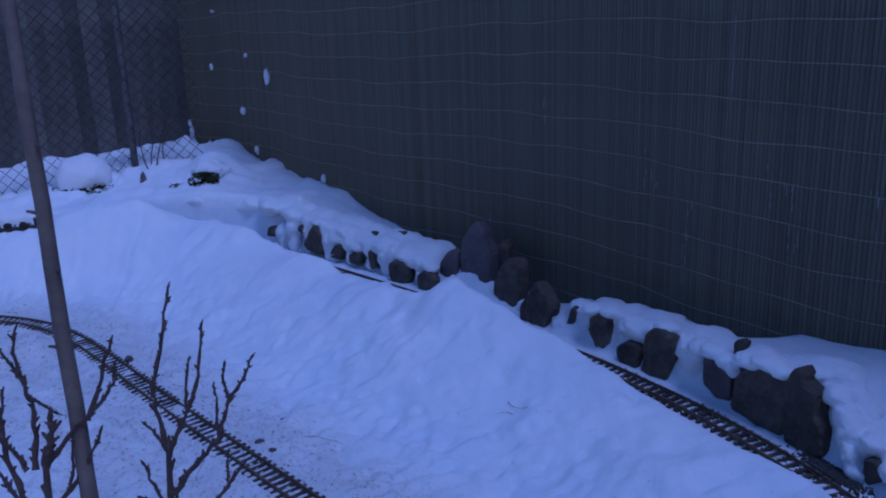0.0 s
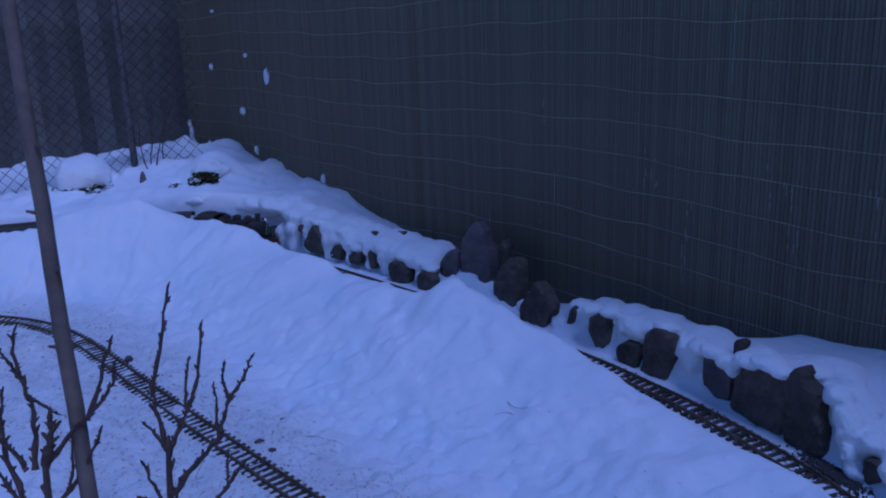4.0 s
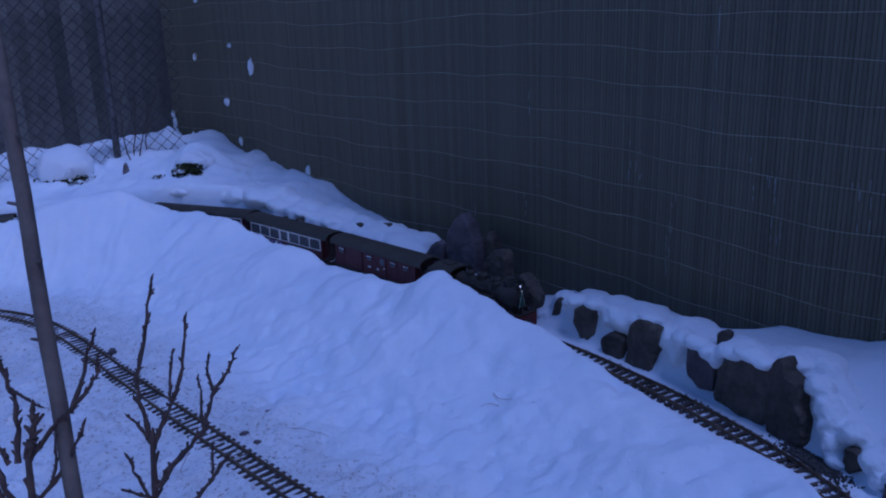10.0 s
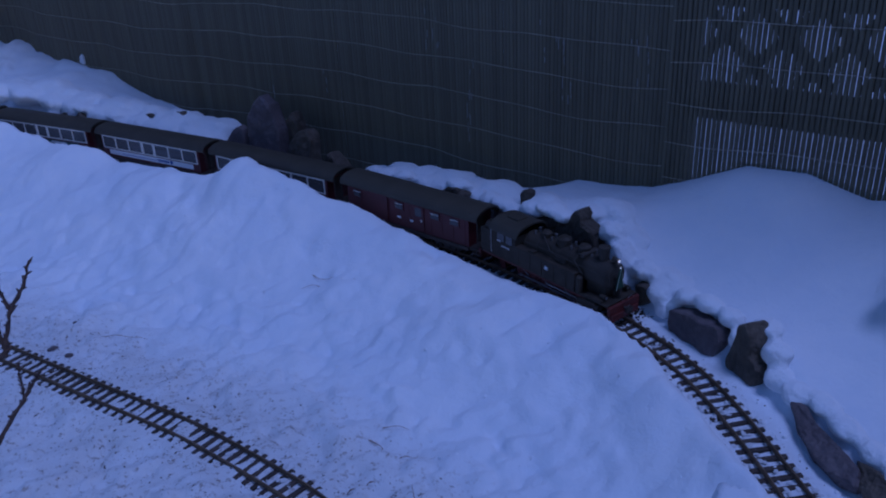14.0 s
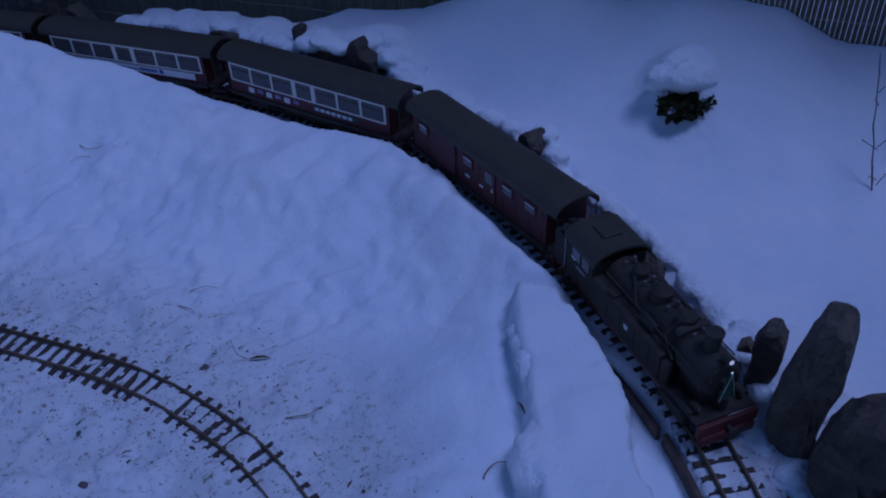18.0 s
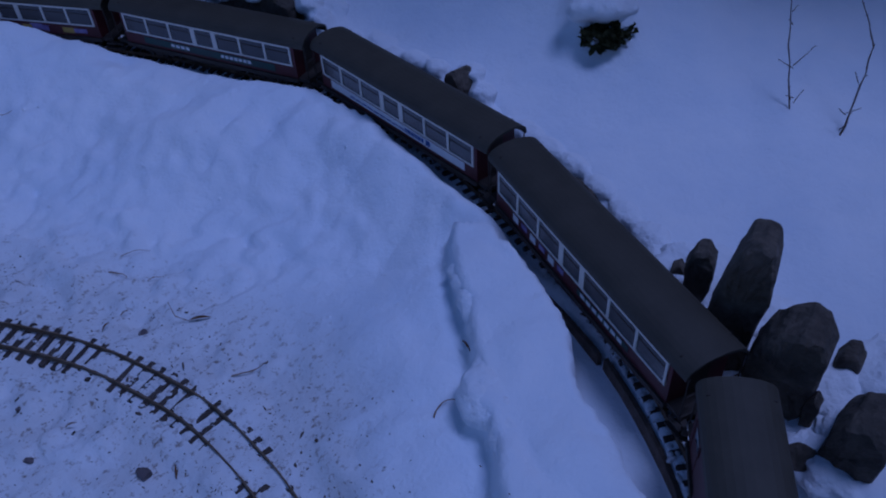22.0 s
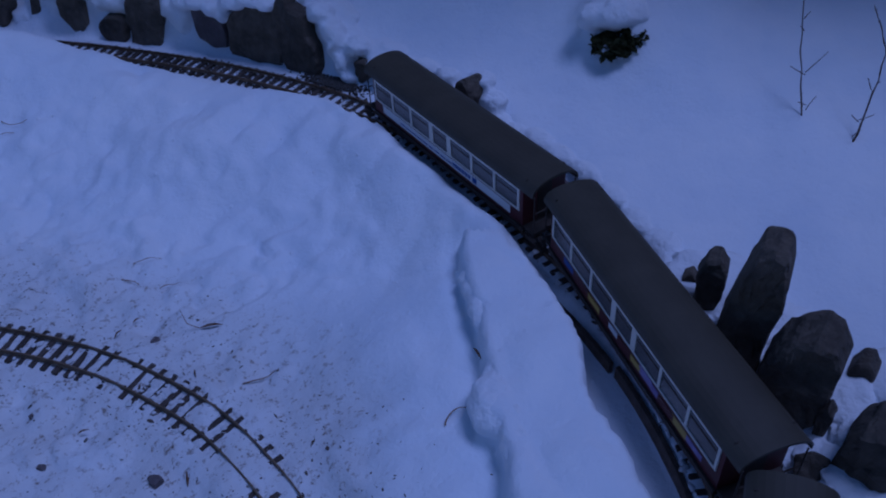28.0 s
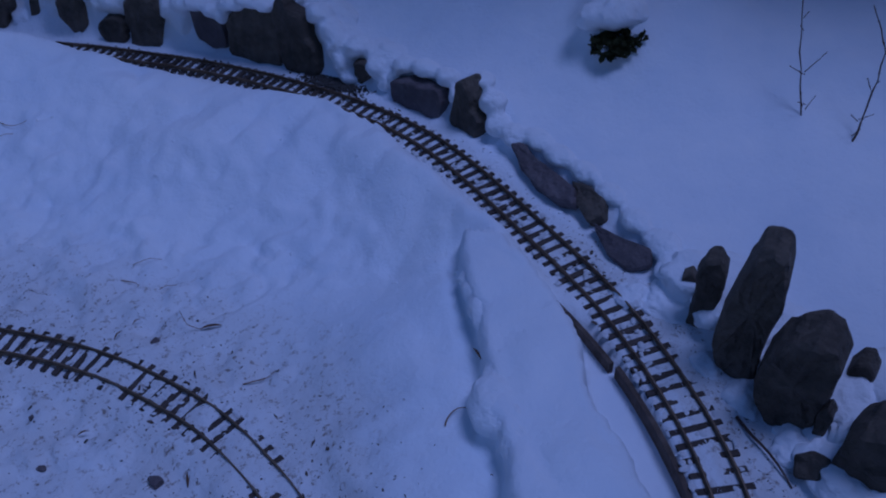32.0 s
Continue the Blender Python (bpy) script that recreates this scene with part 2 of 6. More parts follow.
class Line:
    """A line on the ground, by the distance along it."""

    def __init__(self, pts, rounds=30):
        self.p = smooth_line(pts, rounds=rounds)
        self.s = np.concatenate([[0], np.cumsum(np.linalg.norm(np.diff(self.p, axis=0), axis=1))])
        self.d = np.gradient(self.p, axis=0)
        self.d /= np.linalg.norm(self.d, axis=1)[:, None]
        turn = np.unwrap(np.arctan2(self.d[:, 1], self.d[:, 0]))
        self.k = np.convolve(np.pad(np.gradient(turn) / np.gradient(self.s), 6, "edge"), np.ones(13) / 13, "valid")

    def at(self, s):
        if s < 0:
            return self.p[0] + self.d[0] * s
        if s > self.s[-1]:
            return self.p[-1] + self.d[-1] * (s - self.s[-1])
        return np.array([np.interp(s, self.s, self.p[:, 0]), np.interp(s, self.s, self.p[:, 1])])

    def side(self, s, off):
        """The point at distance off to the right of the line."""
        a, b = self.at(s - 0.01), self.at(s + 0.01)
        d = (b - a) / np.linalg.norm(b - a)
        return self.at(s) + np.array([d[1], -d[0]]) * off

    def heading(self, s):
        a, b = self.at(s - 0.01), self.at(s + 0.01)
        return math.atan2(b[1] - a[1], b[0] - a[0])

    def near(self, xy):
        """The distance along the line and to its right for rows of points."""
        s, o = np.zeros(len(xy)), np.zeros(len(xy))
        for i in range(0, len(xy), 4000):
            q = xy[i:i + 4000]
            k = ((q[:, None, :] - self.p[None]) ** 2).sum(-1).argmin(1)
            e = q - self.p[k]
            side = e[:, 0] * self.d[k][:, 1] - e[:, 1] * self.d[k][:, 0]
            s[i:i + 4000] = self.s[k] + (e * self.d[k]).sum(1) / np.clip(1 + self.k[k] * side, 0.25, 4)
            o[i:i + 4000] = np.sign(side) * np.linalg.norm(e, axis=1)
        return s, o


RAIL_Z, LOW_Z = 0.08, 0.02
UPPER = Line([(-4.613, 1.4), (-4.37, 1.93), (-3.728, 2.759), (-2.911, 3.343), (-2.059, 3.636), (-1.628, 3.745), (-1.346, 3.766), (-1.083, 3.7), (-0.831, 3.536), (-0.536, 3.253), (-0.18, 2.889), (0.107, 2.565), (0.402, 2.192), (0.496, 2.048), (0.595, 1.894), (0.694, 1.7), (0.766, 1.517), (0.807, 1.374), (0.831, 1.232), (0.832, 1.11), (0.819, 0.968), (0.802, 0.836), (0.784, 0.704), (0.762, 0.593), (0.729, 0.482), (0.68, 0.362), (0.625, 0.262), (0.54, 0.155), (0.423, 0.049), (0.244, -0.053), (-0.014, -0.118), (-0.4, -0.19), (-1, -0.21), (-2, -0.21), (-4, -0.21)])
LOWER = Line([(-2.608, 3.049), (-2.241, 3.02), (-1.768, 2.931), (-1.498, 2.81), (-1.248, 2.581), (-0.95, 2.251), (-0.694, 1.976), (-0.494, 1.764), (-0.331, 1.592), (-0.195, 1.451), (-0.075, 1.296), (-0, 1.196), (0.065, 1.084), (0.108, 0.982), (0.144, 0.877), (0.158, 0.774), (0.165, 0.676), (0.154, 0.521), (0.126, 0.372)])
FENCE_N, FENCE_U, FENCE_AT = np.array([0.7832, 0.6218]), np.array([0.6218, -0.7832]), 2.054

# heights along the upper track: inner bank (distance, height), outer lip, snow at the fence
BANK_S = [2.71, 3.53, 3.68, 3.78, 3.9, 4.03, 4.15, 4.29, 4.43, 4.68, 4.85, 4.99, 5.14, 5.28, 5.39, 5.5, 5.62, 5.83, 5.96, 6.03, 6.11, 6.17, 6.31, 6.46, 6.62, 6.7, 6.88, 7.09, 7.28, 7.46, 7.6, 7.7, 7.8, 7.93, 8.12, 8.31]
BANK_Z = [0.2, 0.21, 0.215, 0.275, 0.294, 0.318, 0.328, 0.278, 0.222, 0.222, 0.214, 0.174, 0.158, 0.17, 0.161, 0.134, 0.132, 0.15, 0.152, 0.168, 0.214, 0.234, 0.211, 0.184, 0.152, 0.134, 0.116, 0.102, 0.106, 0.122, 0.126, 0.124, 0.112, 0.112, 0.122, 0.06]
LIP_S = [3.24, 3.89, 4.33, 4.66, 4.98, 5.45, 5.75, 6.01, 6.17, 6.38, 6.49, 6.81, 7.03, 7.19, 7.26, 7.37, 7.52, 7.68, 7.89, 8.15, 8.32, 8.62]
LIP_Z = [0.235, 0.236, 0.29, 0.268, 0.214, 0.191, 0.164, 0.127, 0.096, 0.105, 0.174, 0.19, 0.168, 0.195, 0.21, 0.149, 0.134, 0.151, 0.111, 0.113, 0.105, 0.107]
WALL_U = [-5.64, -5.04, -4.7, -4.09, -3.48, -3.05, -2.7, -2.31, -1.98, -1.83, -1.46, -1.24, -1.03, -0.8, -0.55, -0.4, -0.25, -0.08, 0.14, 0.26, 0.66, 1.56]
WALL_Z = [0.197, 0.231, 0.355, 0.297, 0.261, 0.172, 0.095, 0.042, 0.033, 0.088, 0.121, 0.111, 0.182, 0.184, 0.294, 0.31, 0.279, 0.307, 0.252, 0.2, 0.2, 0.2]


LOW_S = [3.30, 3.45, 3.58, 3.75]  # along the lower track the snow rises over the sleepers


def ease(t):
    t = np.clip(t, 0, 1)
    return t * t * (3 - 2 * t)


TABLES = {}


def fractal(x, y, scale, seed, octaves=4):
    """Smooth value noise for arrays."""
    if seed not in TABLES:
        TABLES[seed] = np.random.default_rng(seed).uniform(-1, 1, (256, 256))
    out, amp, table = np.zeros_like(x), 1.0, TABLES[seed]
    for o in range(octaves):
        u, v = x / scale + 37.7 * o, y / scale + 11.3 * o
        i, j = np.floor(u).astype(int), np.floor(v).astype(int)
        fu, fv = u - i, v - j
        fu, fv = fu * fu * (3 - 2 * fu), fv * fv * (3 - 2 * fv)
        a, b = table[i % 256, j % 256], table[(i + 1) % 256, j % 256]
        c, d = table[i % 256, (j + 1) % 256], table[(i + 1) % 256, (j + 1) % 256]
        out += amp * ((a * (1 - fu) + b * fu) * (1 - fv) + (c * (1 - fu) + d * fu) * fv)
        scale, amp = scale / 2.1, amp * 0.5
    return out


def lumps(x, y, scale, seed):
    """Rounded heaps with creases between them, without a grid to be seen."""
    wx, wy = fractal(x, y, scale * 1.3, seed + 50, 2), fractal(x, y, scale * 1.3, seed + 51, 2)
    return np.sqrt(fractal(x + 0.45 * scale * wx, y + 0.45 * scale * wy, scale, seed, 2) ** 2 + 0.07) - 0.40


def clods(x, y, size, seed):
    """Rounded clods of broken snow: a heap of its own height round each scattered point."""
    rng = np.random.default_rng(seed)
    jx, jy, tall = rng.uniform(0.1, 0.9, (128, 128)), rng.uniform(0.1, 0.9, (128, 128)), rng.uniform(0.15, 1.0, (128, 128)) ** 1.5
    x = x + 0.35 * size * fractal(x, y, size * 0.9, seed + 1, 2)
    y = y + 0.35 * size * fractal(x, y, size * 0.9, seed + 2, 2)
    u, v = x / size, y / size
    i, j = np.floor(u).astype(int), np.floor(v).astype(int)
    out = np.zeros_like(x)
    for a in (-1, 0, 1):
        for b in (-1, 0, 1):
            p, q = (i + a) % 128, (j + b) % 128
            r2 = (u - i - a - jx[p, q]) ** 2 + (v - j - b - jy[p, q]) ** 2
            out = np.maximum(out, tall[p, q] * np.clip(1 - r2 / 0.72, 0, 1) ** 0.8)
    return out


BLOCK = [(0.665, 0.875), (0.715, 0.81), (0.70, 0.70), (0.668, 0.604), (0.632, 0.532), (0.585, 0.493), (0.553, 0.413), (0.548, 0.351), (0.515, 0.30), (0.46, 0.20), (0.31, 0.34), (0.385, 0.438), (0.418, 0.479), (0.435, 0.51), (0.421, 0.543), (0.448, 0.567), (0.482, 0.586), (0.51, 0.624), (0.543, 0.697), (0.595, 0.80)]


def inside(px, py, poly):
    """The signed distance to a closed outline, positive inside."""
    d = np.full(px.shape, 1e9)
    odd = np.zeros(px.shape, bool)
    for (ax, ay), (bx, by) in zip(poly, poly[1:] + poly[:1]):
        ex, ey = bx - ax, by - ay
        t = np.clip(((px - ax) * ex + (py - ay) * ey) / (ex * ex + ey * ey), 0, 1)
        d = np.minimum(d, np.hypot(px - ax - t * ex, py - ay - t * ey))
        cross = ((ay > py) != (by > py)) & (px < (bx - ax) * (py - ay) / (by - ay + 1e-12) + ax)
        odd ^= cross
    return np.where(odd, d, -d)


def snow_height(x, y):
    """The height of the snow for arrays of places."""
    xy = np.stack([x, y], 1)
    s, d = UPPER.near(xy)
    sl, dl = LOWER.near(xy)
    big = fractal(x, y, 0.55, 3, 3)
    mid = fractal(x, y, 0.16, 5, 3)
    fine = fractal(x, y, 0.05, 7, 3)
    # flat trodden ground round the lower track
    pits = ease((fractal(x, y, 0.045, 111, 2) - 0.30) / 0.5)
    ground = -0.006 - 0.010 * pits + 0.010 * big + 0.014 * lumps(x, y, 0.13, 71) + 0.018 * lumps(x, y, 0.055, 73) + 0.003 * fine
    bed = 0.0665 + np.interp(s, [6.5, 7.2, 7.7, 8.2, 8.5], [0.001, -0.002, 0.001, 0.002, 0.003]) + 0.0022 * fine
    # inner bank
    ragged = fractal(s, s * 0, 0.11, 13, 3)
    edge = np.interp(s, [6.0, 6.6, 6.82, 7.02, 7.13, 7.24, 7.36, 7.49, 7.57, 7.67, 7.76, 7.95, 8.05, 8.12, 8.3], [0.12, 0.10, 0.09, 0.096, 0.110, 0.113, 0.080, 0.064, 0.074, 0.066, 0.088, 0.092, 0.084, 0.070, 0.072]) + np.interp(s, [6.6, 7.0], [0.016, 0.007]) * ragged
    top = np.interp(s, BANK_S, BANK_Z) + 0.007 * fractal(s, s * 0, 0.09, 17, 3) * np.exp(-np.maximum(d - edge, 0) / 0.06)
    soft = sum(np.interp(s + k, BANK_S, BANK_Z) for k in (-0.3, -0.2, -0.1, 0.0, 0.1, 0.2, 0.3)) / 7
    top = top + (soft - top) * ease((d - edge) / 0.22)
    foot = edge + np.clip(0.55 * np.abs(np.minimum(np.abs(dl) + np.abs(d), 1.6)), 0.3, 0.75)
    lead = np.minimum(np.interp(s, [6.6, 7.2, 7.5], [0.050, 0.052, 0.058]), edge - 0.012)
    rise = ease((d - lead) / (edge - lead)) ** 0.65
    fall = 1 - ease((d - edge) / (foot - edge)) ** 0.85
    patch = ease(fractal(x, y, 0.35, 67, 2) * 0.9 + 0.45)
    lump = (0.027 * lumps(x, y, 0.20, 61) + (0.002 + 0.009 * patch) * lumps(x, y, 0.085, 63) + 0.016 * big + 0.0012 * fine * patch) * ease((d - edge + 0.03) / 0.10)
    crest = np.exp(-np.clip((d - edge) / 0.26, 0, 9) ** 2) * ease((s - 4.4) / 0.6)
    rough = ease(fractal(x, y, 0.28, 101, 2) * 1.2 + 0.5)
    broken = (0.004 + 0.026 * crest * rough) * clods(x, y, 0.11, 103) + 0.007 * crest * rough * clods(x, y, 0.05, 107) + 0.034 * (fractal(x, y, 0.17, 109, 2) * 0.6 - 0.2) * (0.35 + 0.65 * rough)
    lump = lump + broken * ease((d - edge + 0.012) / 0.04)
    inner = np.where(d < edge, bed + (top - bed) * rise, ground + (top - ground) * fall + lump * np.clip(fall * 1.6, 0.25, 1))
    # outer slope up to the fence
    wall_u = xy @ FENCE_U
    to_wall = np.maximum(FENCE_AT - xy @ FENCE_N, 0.0)
    lip = np.interp(s, LIP_S, LIP_Z)
    wall = np.interp(wall_u, WALL_U, WALL_Z)
    o = -d
    face = np.interp(s, [5.84, 6.05, 6.32, 6.49, 7.4, 8.2], [0.10, 0.09, 0.09, 0.074, 0.078, 0.10])
    lip_at = face + np.interp(s, [4.43, 4.87, 5.84, 6.16], [0.08, 0.16, 0.14, 0.08]) + 0.012 * fractal(s, s * 0, 0.12, 29, 2)
    out_rise = ease((o - face) / (lip_at - face))
    w = ease((o - lip_at) / (o - lip_at + to_wall + 1e-3))
    swell = 0.02 * big + np.interp(s, [5.9, 7.2], [0.036, 0.010]) * lumps(x, y, 0.17, 81) + np.interp(s, [5.9, 6.6], [0.014, 0.002]) * lumps(x, y, 0.09, 83)
    outer = np.where(o < lip_at, bed + (lip - bed) * out_rise + (0.024 * lumps(x, y, 0.12, 85) + 0.012 * lumps(x, y, 0.07, 87)) * ease((o - face) / 0.03) * ease((7.3 - s) / 0.3), lip + (wall - lip) * w + swell * ease((o - lip_at) / 0.12))
    z = np.where(d > 0, inner, outer)
    # the rounded heap over the shrub on the slope, and the one by the shrubs at the back
    for cx, cy, r, h in ((1.317, 1.12, 0.085, 0.078), (-1.277, 4.355, 0.14, 0.10), (-1.57, 4.797, 0.06, 0.04), (0.001, 2.482, 0.10, 0.02)):
        z = z + h * np.exp(-(((x - cx) ** 2 + (y - cy) ** 2) / r ** 2) ** 1.5)
    # the trench and the block of snow beside the near curve
    near = ease((s - 8.33) / 0.05) * (d > 0.03) * ease((0.20 - d) / 0.04)
    trench = 0.040 + 0.006 * mid
    drop = ease((d - 0.043) / 0.006)
    z = np.where(near > 0, z * (1 - near) + near * np.where(d > 0, bed * (1 - drop) + trench * drop, z), z)
    blk = inside(x, y, BLOCK) + 0.008 * fractal(x, y, 0.07, 95, 2) + 0.004 * fine
    apron = 0.088 * (1 - ease(np.clip(-blk, 0, 1) / 0.40)) - 0.012 + 0.012 * lumps(x, y, 0.12, 97) + 0.006 * rough * clods(x, y, 0.06, 99)
    z = np.where((d > 0.17) & (s > 7.9), np.maximum(z, apron * ease((s - 7.9) / 0.3)), z)
    z = np.maximum(z, z * (1 - ease((blk + 0.006) / 0.016)) + (0.140 + 0.014 * lumps(x, y, 0.14, 91) + 0.008 * big + 0.008 * clods(x, y, 0.09, 93)) * ease((blk + 0.006) / 0.016))
    # the lower track lies in a shallow groove
    groove = ease((np.abs(dl) - 0.05) / 0.05)
    z = np.where(np.abs(dl) < 0.10, (LOW_Z + np.interp(sl, LOW_S, [-0.0114, -0.0106, -0.0090, -0.0070]) + np.interp(sl, LOW_S, [0.002, 0.0036, 0.0045, 0.0040]) * fine + 0.001 * mid) * (1 - groove) + z * groove, z)
    # the garden rises towards the boards at the far end
    back = ease((y - 3.95 + 0.42 * (x + 1.6)) / 0.9) * ease((-1.25 - x) / 0.3 + 0.5) * (d < -0.1)
    z = z + back * np.interp(x, [-2.6, -1.9, -1.5], [0.10, 0.13, 0.05])
    # behind the fence
    z = np.where(xy @ FENCE_N > FENCE_AT + 0.02, 0.18 + 0.03 * big, z)
    # far away the ground levels out
    far = ease((np.hypot(x, y - 2) - 5.0) / 3.0)
    return z * (1 - far) + 0.1 * far + 0.0015 * fine


def height(x, y):
    return float(snow_height(np.array([float(x)]), np.array([float(y)]))[0])


def spaced(lo, hi, step, reach):
    """Even steps from lo to hi, then growing ones out to reach on either side."""
    mid = list(np.arange(lo, hi + 1e-6, step))
    k, a, b = step, lo, hi
    while a > -reach or b < reach:
        k *= 1.35
        a, b = a - k, b + k
        mid = [a] + mid + [b]
    return np.array(mid)


def build_ground():
    xs, ys = spaced(-2.8, 1.85, 0.0098, 300), np.unique(np.concatenate([np.array([v for v in spaced(0.0, 2.5, 0.0082, 300) if v < 2.5]), np.arange(2.5, 5.5, 0.016), np.array([v for v in spaced(0.1, 5.5, 0.016, 300) if v >= 5.5])]))
    gx, gy = np.meshgrid(xs, ys)
    z = snow_height(gx.ravel(), gy.ravel())
    co = np.stack([gx.ravel(), gy.ravel(), z], 1)
    nx, ny = len(xs), len(ys)
    idx = np.arange(nx * ny).reshape(ny, nx)
    f = np.stack([idx[:-1, :-1], idx[:-1, 1:], idx[1:, 1:], idx[1:, :-1]], -1).reshape(-1, 4)
    me = bpy.data.meshes.new("ground")
    me.vertices.add(len(co))
    me.vertices.foreach_set("co", co.ravel())
    me.loops.add(f.size)
    me.loops.foreach_set("vertex_index", f.ravel())
    me.polygons.add(len(f))
    me.polygons.foreach_set("loop_start", np.arange(0, f.size, 4))
    me.polygons.foreach_set("use_smooth", np.ones(len(f), bool))
    me.update(calc_edges=True)
    flat = co[:, :2]
    sl, dl = LOWER.near(flat)
    su, du = UPPER.near(flat)
    trod = ease((np.where(dl > 0, 0.55, 0.36) - np.abs(dl)) / 0.26) * ease((0.075 - co[:, 2]) / 0.05) + 0.35 * ease((0.075 - np.abs(du)) / 0.03) * (su > 6.5) + 0.75 * ease((0.135 - np.abs(du)) / 0.05) * ease((su - 8.1) / 0.15) * (du < 0)
    layer = me.attributes.new("trodden", "FLOAT", "POINT")
    layer.data.foreach_set("value", np.clip(trod, 0, 1).astype(np.float32))
    me.materials.append(GROUND)
    return tagged(new("ground", me), "deep trodden snow lying over the garden", "snow", kind="structure")


build_ground()


# ---------------------------------------------------------------- tracks
def build_track(line, z, s0, s1, p0, p1, label):
    track = tagged(empty("railway_track"), label, "railway track")
    for side in (-0.0235, 0.0235):
        bm = bmesh.new()
        pts = [(*line.side(s, side), z) for s in np.arange(s0, s1, 0.02)]
        prof = [(-0.0013, 0), (0.0013, 0), (0.0013, -0.002), (0.0006, -0.003), (0.0006, -0.007), (0.003, -0.0085), (-0.003, -0.0085), (-0.0006, -0.007), (-0.0006, -0.003), (-0.0013, -0.002)]
        rings = []
        for i, s in enumerate(np.arange(s0, s1, 0.02)):
            rings.append([bm.verts.new((*line.side(s, side + a), z + b)) for a, b in prof])
        for a, b in zip(rings[:-1], rings[1:]):
            for k in range(len(prof)):
                bm.faces.new((a[k], a[(k + 1) % len(prof)], b[(k + 1) % len(prof)], b[k]))
        bmesh.ops.recalc_face_normals(bm, faces=bm.faces)
        part("rail", bm, RAIL, track)
    first, rest = None, bmesh.new()
    step = 0.0255
    rng = random.Random(4)
    for i, s in enumerate(np.arange(s0 + 0.01, s1 - 0.03, step)):
        x, y = line.at(s)
        m = Matrix.Translation((x, y, z - 0.0085)) @ Matrix.Rotation(line.heading(s) + rng.uniform(-0.02, 0.02), 4, "Z")
        if p0 <= s <= p1:
            if first is None:
                bm = bmesh.new()
                box(bm, -0.0050, 0.0050, -0.041, 0.041, -0.009, 0.0, bevel=0.001)
                for side in (-0.0235, 0.0235):
                    for e in (-0.0042, 0.0042):
                        box(bm, -0.003, 0.003, side + e - 0.0012, side + e + 0.0012, 0, 0.002)
                first = part("sleeper", bm, SLEEPER, track)
                first.matrix_basis = m
            else:
                share("sleeper", first, track, m)
        else:
            quick_cube(rest, m @ Matrix.Translation((0, 0, -0.0045)) @ Matrix.Diagonal((0.010, 0.082, 0.009, 1)))
    if rest.verts:
        tagged(part("sleepers", rest, SLEEPER, track), kind="stuff")
    else:
        rest.free()
    return track


build_track(UPPER, RAIL_Z, -0.6, 13.2, 5.2, 9.3, "dark model railway track with brown sleepers in a cleared snow cutting")
build_track(LOWER, LOW_Z, 0.0, 4.2, 0.3, 4.1, "snow-dusted model railway track with brown sleepers on trodden snow")


def build_ballast():
    """Dark gravel that shows beside and between the sleepers where the snow was swept away."""
    bm = bmesh.new()
    rng = random.Random(8)
    for i in range(3600):
        s = rng.uniform(6.62, 7.62)
        d = rng.uniform(-0.046, 0.040)
        if rng.random() < 0.4:
            s, d = rng.gauss(7.40, 0.040), rng.uniform(-0.095, -0.045)
        x, y = UPPER.side(s, d)
        r = rng.uniform(0.0012, 0.0030)
        m = Matrix.Translation((x, y, 0.0655 if d > -0.0455 else 0.0695)) @ Euler((rng.random() * 6, rng.random() * 6, 0)).to_matrix().to_4x4() @ Matrix.Diagonal((r, r * rng.uniform(0.7, 1), r * 0.8, 1))
        quick_cube(bm, m @ Matrix.Scale(1.6, 4))
    tagged(link("ballast", bm, GRAVEL), "dark crushed gravel between the sleepers", "gravel", kind="stuff")


build_ballast()


# ---------------------------------------------------------------- stones along the track
def boulder(width, depth, tall, seed, square=0.5, taper=0.3, cuts=5, rough=0.05, under=0.0):
    """A split stone that stands on its base: a squarish block, tapered, with flat broken faces."""
    rng = random.Random(seed)
    bm = bmesh.new()
    bmesh.ops.create_cube(bm, size=2)
    bmesh.ops.subdivide_edges(bm, edges=bm.edges[:], cuts=9, use_grid_fill=True)
    planes = []
    for k in range(cuts):
        n = Vector((rng.uniform(-1, 1), rng.uniform(-1, 1), rng.uniform(-0.2, 1))).normalized()
        planes.append((n, rng.uniform(0.62, 0.85)))
    for v in bm.verts:
        c = v.co.copy()
        c = c.lerp(c.normalized() * 1.15, 1 - square)
        for n, at in planes:
            over = c.dot(n) - at
            if over > 0:
                c -= n * over * 0.92
        h = max(0.0, (c.z + 1) / 2)
        k = (1 - taper * h ** 1.4) * (1 - under * (1 - h) ** 2)
        c.x, c.y = c.x * k, c.y * k
        p = Vector((c.x * 1.4 + seed, c.y * 1.4, c.z * 1.4))
        c += c.normalized() * (noise.noise(p) * rough * 2 + noise.noise(p * 3.1) * rough + noise.noise(p * 8.3) * rough * 0.4)
        v.co = c
    lo = [min(v.co[k] for v in bm.verts) for k in range(3)]
    hi = [max(v.co[k] for v in bm.verts) for k in range(3)]
    for v in bm.verts:
        c = v.co
        v.co = Vector((((c.x - lo[0]) / (hi[0] - lo[0]) - 0.5) * width, ((c.y - lo[1]) / (hi[1] - lo[1]) - 0.5) * depth, (c.z - lo[2]) / (hi[2] - lo[2]) * tall))
    return bm


STONES = 0


